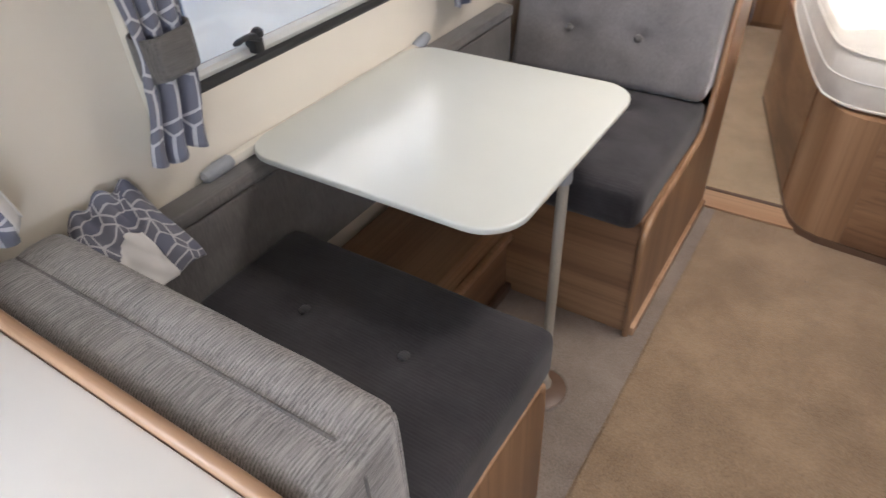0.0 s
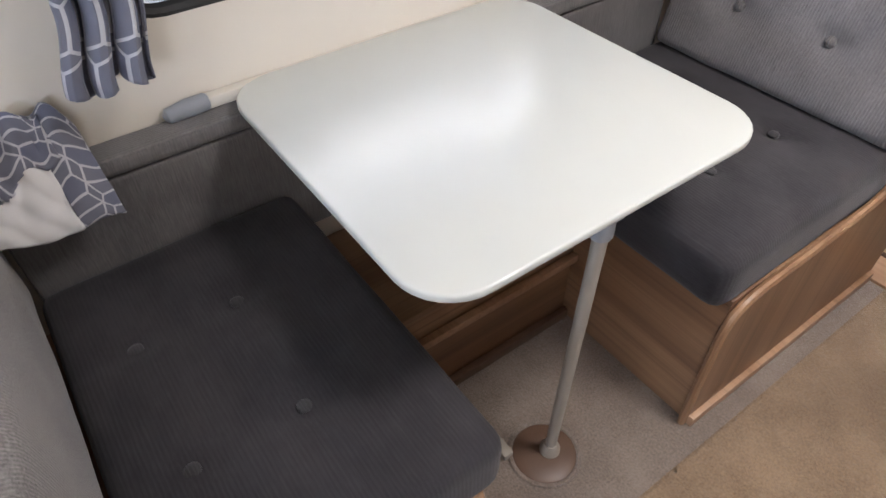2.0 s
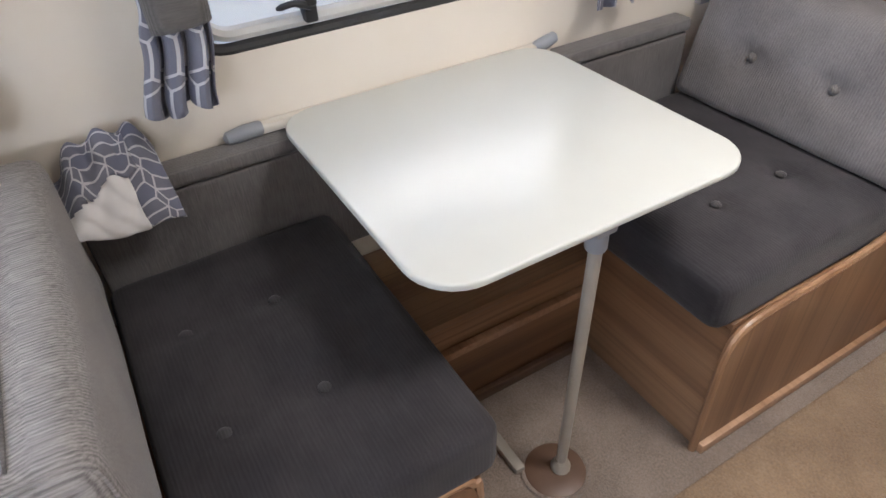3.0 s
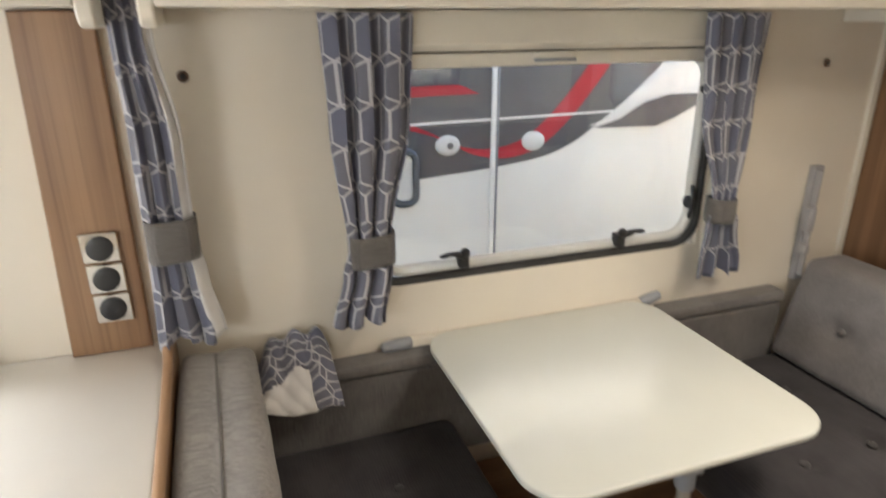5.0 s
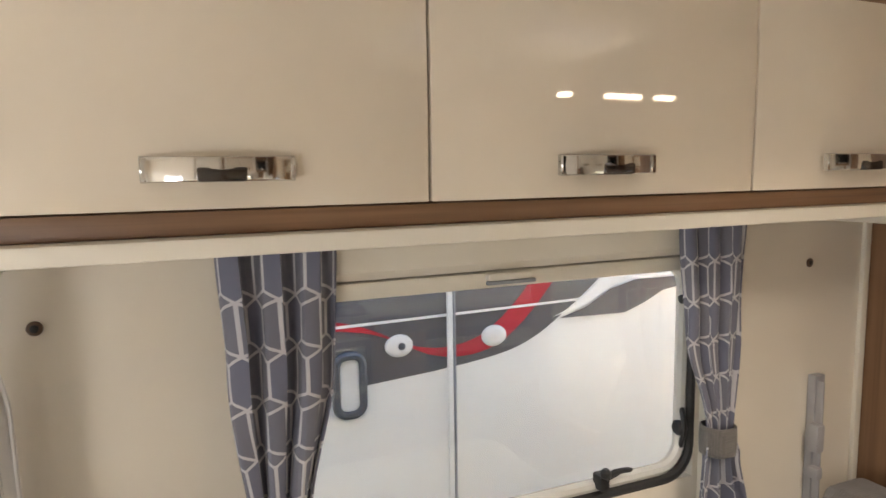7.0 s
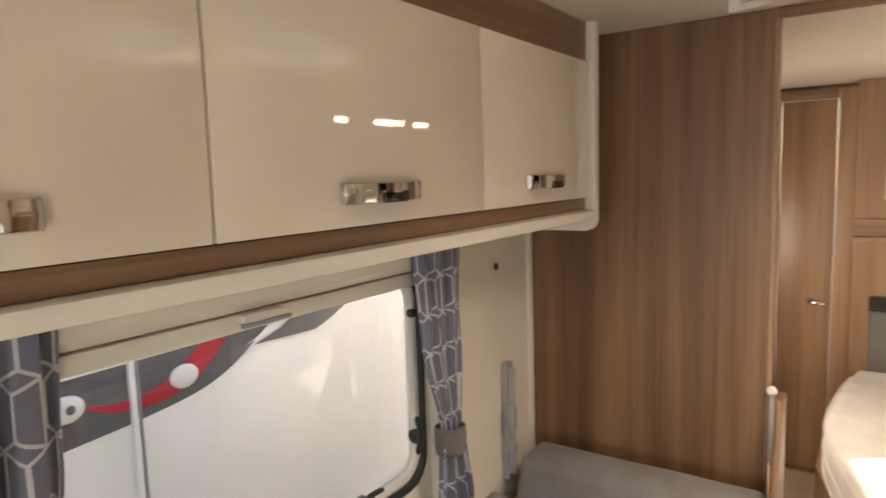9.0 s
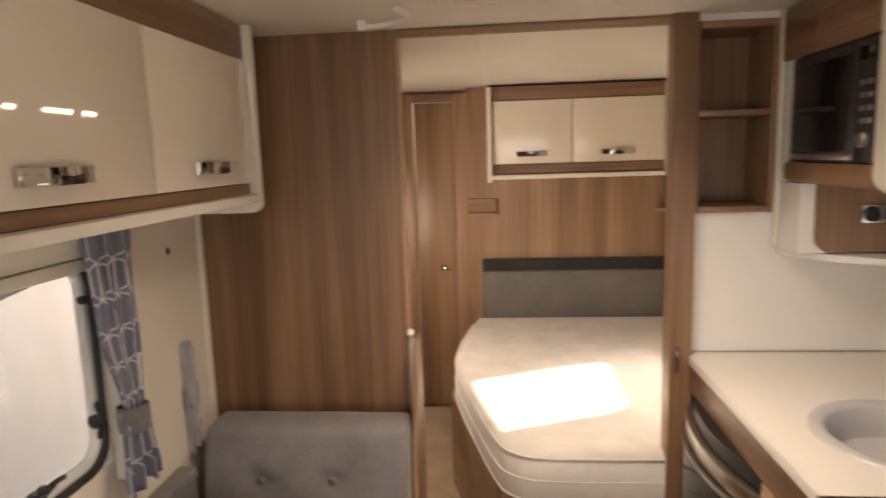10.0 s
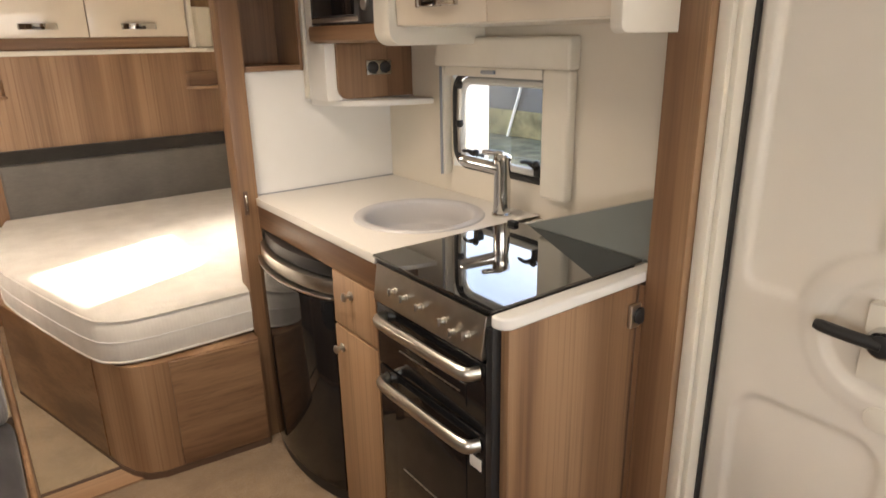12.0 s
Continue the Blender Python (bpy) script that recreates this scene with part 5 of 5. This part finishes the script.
def moulded_door():
    """The door's inner skin: sunken fields and a round bowl behind the handle."""
    bm = B(1.0775, XE - 0.004, -0.155, 0.553, 0.0, 1.895, 0.004, 1)
    ny, nz = 118, 270
    rows = []
    for j in range(nz + 1):
        z = 1.895 * j / nz
        row = []
        for i in range(ny + 1):
            y = -0.155 + 0.708 * i / ny
            r = math.hypot(y - 0.222, z - 0.922)
            sunk = max(field(y, z, 0.255, 0.522, 0.95, 1.635, 0.05), field(y, z, -0.12, 0.215, 1.02, 1.635, 0.05), field(y, z, 0.185, 0.505, 0.12, 0.718, 0.075))
            x = 1.061 + 0.010 * sunk * step(0.165, 0.182, r) - 0.003 * (1 - step(0.15, 0.165, r)) + 0.015 * (1 - step(0.106, 0.126, r))
            edge = min(y + 0.155, 0.553 - y, z, 1.895 - z)
            row.append(bm.verts.new((x + 0.010 * (1 - step(0, 0.014, edge)), y, z)))
        rows.append(row)
    for p, q in zip(rows, rows[1:]):
        for k in range(ny):
            bm.faces.new((p[k], q[k], q[k + 1], p[k + 1])).smooth = True
    return bm


part("door_shell", moulded_door(), M_DOORSHELL, door)
lockp = part("lock_plate", B(1.045, 1.079, 0.165, 0.262, 0.842, 1.0, 0.006), M_CREAM, door, "cream lock plate")
part("boss", lathe(bmesh.new(), (1.045, 0.222, 0.930), [(0.032, 0), (0.032, 0.012), (0.027, 0.02), (0.01, 0.022)], (-1, 0, 0), 24), M_CHROME, lockp, "chrome boss")
part("boss_cap", lathe(bmesh.new(), (1.0228, 0.222, 0.930), [(0.022, 0), (0.022, 0.004), (0.016, 0.007)], (-1, 0, 0), 24), M_BLACK, lockp)
part("lever", tube(bmesh.new(), smooth_line([(1.025, 0.222, 0.930), (1.018, 0.28, 0.934), (1.018, 0.338, 0.938)], 5), [0.013] * 10 + [0.010], 10), M_BLACK, lockp, "black lever")
part("finger_pull", lathe(bmesh.new(), (1.061, 0.212, 0.765), [(0.028, 0), (0.026, 0.006), (0.015, 0.009)], (-1, 0, 0), 20), M_CREAM, door)

# ---- bedroom ----
solid("headboard_wall", B(-0.205, XE - 0.002, 3.84, 3.955, 0, ZC - 0.001), M_WOOD_BRIGHT, "walnut foil panelled wall behind the bed", "wall", **S)
wd = tagged(thing("door_2", (-0.41, 3.95, 0), "narrow walnut washroom door with a small chrome handle", "door"), kind="structure")
part("door_leaf", B(-0.526, -0.289, 3.955, 3.985, 0.02, 1.882, 0.004), M_WOOD_BRIGHT, wd)
part("frame", B(-0.285, -0.207, 3.92, 3.958, 0, ZC - 0.02, 0.004), M_WOOD_BRIGHT, wd)
part("frame", B(-0.60, -0.53, 3.92, 3.958, 0, ZC - 0.02, 0.004), M_WOOD_BRIGHT, wd)
part("frame_head", B(-0.53, -0.285, 3.922, 3.957, 1.887, ZC - 0.02, 0.004), M_WOOD_X, wd)
part("door_handle", tube(bmesh.new(), [(-0.375, 3.954, 0.894), (-0.375, 3.925, 0.894), (-0.345, 3.915, 0.892), (-0.315, 3.918, 0.89)], [0.02, 0.013, 0.012, 0.010], 10), M_CHROME, wd, "chrome lever handle")

base_pts = [(XE - 0.002, 3.79), (-0.262, 3.79), (-0.264, 3.0), (-0.20, 2.78), (-0.02, 2.15), (0.012, 2.075), (0.05, 2.03), (0.10, 2.008), (0.478, 1.972), (0.482, 2.1), (XE - 0.002, 2.1)]
bed = thing("bed", (0.4, 2.9, 0), "fixed island bed on a walnut box with a rounded corner", "bed")
part("bed_base", prism(base_pts, "z", 0.0, 0.445, 0.0), M_WOOD_BRIGHT, bed, "walnut foil bed box")
part("side_panel", prism([(-0.263, 3.74), (-0.2645, 3.0), (-0.2005, 2.78), (-0.0405, 2.22), (-0.0445, 2.219), (-0.2045, 2.779), (-0.2685, 3.0), (-0.267, 3.74)], "z", 0.028, 0.44, 0.001, 1), M_WOOD_Y, bed, "walnut side panel with lengthwise grain")
part("foot_panel", prism([(0.165, 2.0005), (0.470, 1.9715), (0.470, 1.9665), (0.165, 1.9955)], "z", 0.028, 0.44, 0.001, 1), M_WOOD_X, bed, "walnut foot panel with lengthwise grain")
part("base_plinth", prism([(p[0] - 0.004, p[1] - 0.004) for p in base_pts[2:9]] + [(0.478, 2.05), (0.0, 2.3), (-0.2, 3.0)], "z", 0.0, 0.025), M_BROWN, bed)
mt_pts = smooth_line([(-0.165, 3.785), (-0.215, 3.5), (-0.245, 3.1), (-0.225, 2.85), (-0.12, 2.42), (-0.045, 2.16), (0.0, 2.08), (0.09, 2.035), (0.3, 2.03), (0.5, 2.035)], 5)
outline = [(p[0], p[1]) for p in mt_pts] + [(0.56, 2.11), (XE - 0.004, 2.12), (XE - 0.004, 3.785)]
mat_th = thing("mattress", (0.4, 2.9, 0.446), "bare white quilted mattress with a cut corner", "mattress")
bm = bmesh.new()
cx, cy = 0.45, 2.95
lays = []
for z, inset in ((0.447, 0.02), (0.452, 0.006), (0.465, 0.0), (0.535, -0.003), (0.60, 0.002), (0.615, 0.012), (0.624, 0.03), (0.627, 0.07)):
    lays.append([bm.verts.new((x + (cx - x) * inset, y + (cy - y) * inset, z)) for x, y in outline])
for a, b2 in zip(lays, lays[1:]):
    for k in range(len(outline)):
        j = (k + 1) % len(outline)
        bm.faces.new((a[k], a[j], b2[j], b2[k]))
bm.faces.new(lays[-1])
bm.faces.new(lays[0][::-1])
bmesh.ops.recalc_face_normals(bm, faces=bm.faces[:])
part("cover", bm, M_MATT, mat_th)
for z in (0.46, 0.61):
    part("piping", tube(bmesh.new(), [(x + (cx - x) * 0.002 - 0.001, y + (cy - y) * 0.002 - 0.001, z) for x, y in outline[2:46]], 0.004, 6), M_MATT, mat_th)
part("quilt_seam", tube(bmesh.new(), [(x - 0.0025, y - 0.0025, 0.535) for x, y in outline[4:46]], 0.002, 6), M_LINING, mat_th)

hd = thing("headboard", (0.4, 3.8, 0.6), "taupe padded headboard with a black top band", "headboard")
part("pad", B(-0.13, XE - 0.01, 3.795, 3.839, 0.60, 0.892, 0.014, 3), M_HEAD, hd)
part("top_band", B(-0.13, XE - 0.01, 3.79, 3.839, 0.895, 0.966, 0.014, 3), M_HEADTOP, hd, "black-brown top band")

bc = thing("bed_locker", (0.4, 3.75, 1.43), "cream gloss locker with two doors over the bed", "locker")
part("carcass", B(-0.062, 0.875, 3.722, 3.839, 1.455, 1.935), M_WOOD_X, bc)
part("top_strip", B(-0.058, 0.872, 3.712, 3.7215, 1.862, 1.915, 0.001), M_WOOD_X, bc)
part("lower_strip", B(-0.058, 0.872, 3.712, 3.7215, 1.458, 1.512, 0.001), M_WOOD_X, bc)
part("light_shelf", B(-0.062, 0.90, 3.672, 3.839, 1.431, 1.4545, 0.004), M_CREAM, bc)
for x0, x1, hx in ((-0.056, 0.377, 0.157), (0.381, 0.870, 0.622)):
    d = part("door", B(x0, x1, 3.700, 3.7205, 1.515, 1.858, 0.005, 3), M_GLOSS, bc, "cream gloss door")
    handle(d, (hx, 3.698, 1.568), (1, 0, 0), (0, -1, 0), 0.17)
part("end_panel", B(-0.088, -0.0625, 3.675, 3.839, 1.415, 1.935, 0.004), M_CREAM, bc)
part("end_panel", B(0.8755, 0.898, 3.675, 3.839, 1.4555, 1.935, 0.004), M_CREAM, bc)
part("corner_box", prism([(0.90, 3.838), (0.90, 3.72), (0.93, 3.70), (1.0, 3.72), (1.06, 3.838)], "z", 1.455, 1.67, 0.004, 1), M_CREAM, bc)
part("corner_shelf", prism([(0.90, 3.838), (0.90, 3.68), (0.95, 3.66), (1.03, 3.70), (1.09, 3.838)], "z", 1.43, 1.454, 0.004, 1), M_CREAM, bc)
for x0, x1 in ((-0.205, -0.02), (0.86, 1.04)):
    cs = thing("corner_shelf", ((x0 + x1) / 2, 3.8, 1.2), "small walnut bedside corner shelf on the wall", "shelf", "bedside shelves")
    s = 1 if x0 < 0 else -1
    a = x0 if s > 0 else x1
    part("board", prism([(a, 3.838), (a, 3.76), (a + s * 0.09, 3.775), (a + s * 0.15, 3.80), (a + s * 0.183, 3.838)], "z", 1.222, 1.24, 0.003, 1), M_LIP, cs)
    part("upstand", prism([(a, 3.838), (a, 3.82), (a + s * 0.16, 3.82), (a + s * 0.175, 3.838)], "z", 1.2405, 1.32, 0.002, 1), M_WOOD_X, cs)

# hook on the bulkhead edge
hk = thing("door_catch", (-0.31, 2.05, 1.0), "small white door catch on the bulkhead edge", "catch")
part("strip", B(-0.3125, -0.302, 2.05, 2.062, 0.83, 1.02, 0.003), M_WHITE, hk)
part("knob", lathe(bmesh.new(), (-0.307, 2.05, 1.02), [(0.012, 0), (0.013, 0.006), (0.008, 0.012)], (0, -1, 0.3), 12), M_WHITE, hk)

solid("washroom_wall", B(-0.93, -0.91, 2.10, 3.91, 0, ZC), M_WOOD_Z, "walnut foil side wall along the bedroom aisle", "wall", **S)

# ---- outside ----
XN = -1.92
nb = thing("neighbour_caravan", (-3.0, 1.0, -0.5), "white touring caravan parked alongside with grey and red graphics", "caravan")
part("body", B(XN - 2.2, XN, -3.5, 5.2, -0.25, 2.15, 0.12, 4), M_SHELL, nb)
part("skirt", B(XN - 2.1, XN - 0.03, -3.3, 5.0, -0.5, -0.26, 0.02), M_BLACK, nb)


def decal(name, pts, mat_c, lift, label=""):
    return part(name, prism(pts, "x", XN + lift - 0.0015, XN + lift), mat_c, nb, label, smooth=False)


low = smooth_line([(0.2, 0.80), (0.8, 0.838), (1.05, 0.858), (1.30, 0.876), (1.52, 0.905), (1.66, 0.955), (1.79, 1.04), (1.90, 1.12), (2.05, 1.25), (2.25, 1.45)], 4)
decal("grey_swoosh", [(p[0], p[1]) for p in low] + [(2.25, 1.75), (0.2, 1.75)], M_GRAPH, 0.002, "charcoal swoosh graphic")
red = smooth_line([(0.6, 1.09), (0.9, 1.065), (1.05, 1.02), (1.18, 0.955), (1.31, 0.932), (1.44, 0.955), (1.54, 1.02), (1.64, 1.12), (1.75, 1.26), (1.9, 1.48)], 4)
decal("red_stripe", [(p[0] - 0.028, p[1] + 0.02) for p in red] + [(p[0] + 0.04, p[1] - 0.02) for p in red[::-1]], M_RED, 0.005, "red ribbon graphic")
decal("white_line", [(0.2, 1.05), (1.9, 1.068), (1.9, 1.077), (0.2, 1.06)], M_SHELL, 0.008)
decal("pale_swoosh", [(1.72, 1.015), (1.79, 1.04), (2.02, 1.2), (2.3, 1.42), (2.5, 1.42), (2.2, 1.26), (2.08, 1.17), (1.86, 1.045)], M_SHELL, 0.0085)
decal("grey_fin", [(1.75, 1.008), (2.05, 1.0), (2.14, 1.03), (2.24, 1.075), (2.45, 1.10), (2.45, 1.125), (2.10, 1.128), (1.98, 1.10), (1.87, 1.04)], M_GRAPH, 0.011)
decal("red_band", [(0.2, 1.15), (1.24, 1.165), (1.16, 1.20), (0.2, 1.19)], M_RED, 0.0055)
part("trim_rail", B(XN, XN + 0.014, 1.292, 1.312, -0.2, 2.1, 0.004), M_SHELL, nb)
part("trim_rail_edge", B(XN, XN + 0.016, 1.315, 1.322, -0.2, 2.1, 0.002), M_GREYPL, nb)
for y, z in ((1.115, 0.977), (1.475, 0.972)):
    lens = lathe(bmesh.new(), (XN + 0.003, y, z), [(0.05, 0), (0.049, 0.006), (0.040, 0.012), (0.019, 0.014)], (1, 0, 0), 28)
    for v in lens.verts:
        v.co.z = z + (v.co.z - z) * 0.78
    l = part("marker_lamp", lens, M_LENS, nb, "oval white lamp")
    part("bulb", lathe(bmesh.new(), (XN + 0.0165, y + 0.006, z), [(0.013, 0), (0.013, 0.002), (0.009, 0.003)], (1, 0, 0), 16), M_GRAPH if y < 1.3 else M_LENS, l)
part("grab_handle", tube(bmesh.new(), [(XN + 0.012, p[0], p[1]) for p in rounded(0.895, 0.985, 0.765, 0.965, 0.035)], 0.014, 8, True), M_GRAPH, nb, "dark grey entrance grab handle")
part("handle_plate", prism(rounded(0.905, 0.975, 0.775, 0.955, 0.03), "x", XN, XN + 0.006), M_SHELL, nb)

v2 = thing("white_caravan", (4.5, 6.5, -0.5), "white caravan parked across the pitch", "caravan")
# it stands at an angle: near corner, then along its flank and its end
def slanted(u0, u1, w0, w1):
    return [(3.4 - 0.8 * u + 0.6 * w, 4.08 + 0.6 * u + 0.8 * w) for u, w in ((u0, w0), (u1, w0), (u1, w1), (u0, w1))]


part("body", prism(slanted(0, 4.2, 0, 2.1), "z", -0.2, 1.72, 0.05, 3), M_SHELL, v2)
part("window", prism(slanted(1.4, 2.4, -0.012, 0.002), "z", 0.6, 1.2), M_BLACKGLASS, v2)
part("skirt", prism(slanted(0.15, 4.0, 0.1, 2.0), "z", -0.5, -0.21), M_BLACK, v2)
vn = thing("dark_awning", (9.8, 9.0, -0.5), "dark grey awning with a pale pole on the grass", "awning")
part("canvas", prism([(9.0, -0.45), (9.0, 0.9), (10.2, 1.7), (11.4, 0.9), (11.4, -0.45)], "y", 7.4, 10.9, 0.02, 1), M_GRAPH, vn)
part("pole", tube(bmesh.new(), [(8.93, 9.9, -0.5), (8.93, 9.2, 1.35)], 0.03, 8), M_WHITE, vn)
part("tan_skirt", B(8.95, 8.99, 7.4, 10.9, -0.48, 0.05, 0.01), M_LAWN, vn)
solid("lawn", B(5.7, 30, 2.0, 30, -0.499, -0.488), M_LAWN, "short green lawn with worn tan patches", "lawn", **S)

# a tree that shades the kitchen window
tr = thing("tree", (7.05, 3.98, -0.5), "leafy green tree with an uneven crown on the lawn", "tree")
bm = tube(bmesh.new(), smooth_line([(7.05, 3.98, -0.5), (7.08, 3.95, 1.2), (7.02, 4.0, 2.6), (7.05, 3.97, 3.8)], 5), [0.14 - 0.006 * k for k in range(16)], 10)
rt = random.Random(21)
hubs = []
for k in range(16):
    a = k * 2.4
    z0 = 2.5 + 0.09 * k
    e = Vector((7.05 + math.cos(a) * rt.uniform(0.35, 0.75), 3.97 + math.sin(a) * rt.uniform(0.35, 0.75), z0 + rt.uniform(0.5, 0.95)))
    tube(bm, [(7.04, 3.98, z0), tuple(Vector((7.04, 3.98, z0)).lerp(e, 0.5) + Vector((0, 0, 0.08))), tuple(e)], [0.045, 0.028, 0.008], 6)
    hubs.append(e)
hubs += [Vector((7.0, 3.95, 4.05)), Vector((7.05, 3.75, 3.95)), Vector((7.0, 4.2, 4.1)), Vector((7.0, 3.95, 4.4))]
part("trunk", bm, M_BARK, tr, "brown bark trunk and limbs")
vs, fs = [], []
for k in range(9000):
    hb2 = hubs[k % len(hubs)]
    c = hb2 + Vector((rt.gauss(0, 0.19), rt.gauss(0, 0.19), rt.gauss(0, 0.18)))
    a = Vector((rt.uniform(-1, 1), rt.uniform(-1, 1), rt.uniform(-1, 1))).normalized() * rt.uniform(0.04, 0.07)
    b2 = a.orthogonal().normalized() * 0.03
    n0 = len(vs)
    vs += [c - a, c + b2, c + a, c - b2]
    fs.append((n0, n0 + 1, n0 + 2, n0 + 3))
crown = new("crown", bpy.data.meshes.new("crown"))
crown.data.from_pydata([tuple(v) for v in vs], [], fs)
crown.data.materials.append(M_LEAF)
crown.parent = tr
crown.location = (-7.05, -3.98, 0.5)
tagged(crown, "crown of many small green leaves")
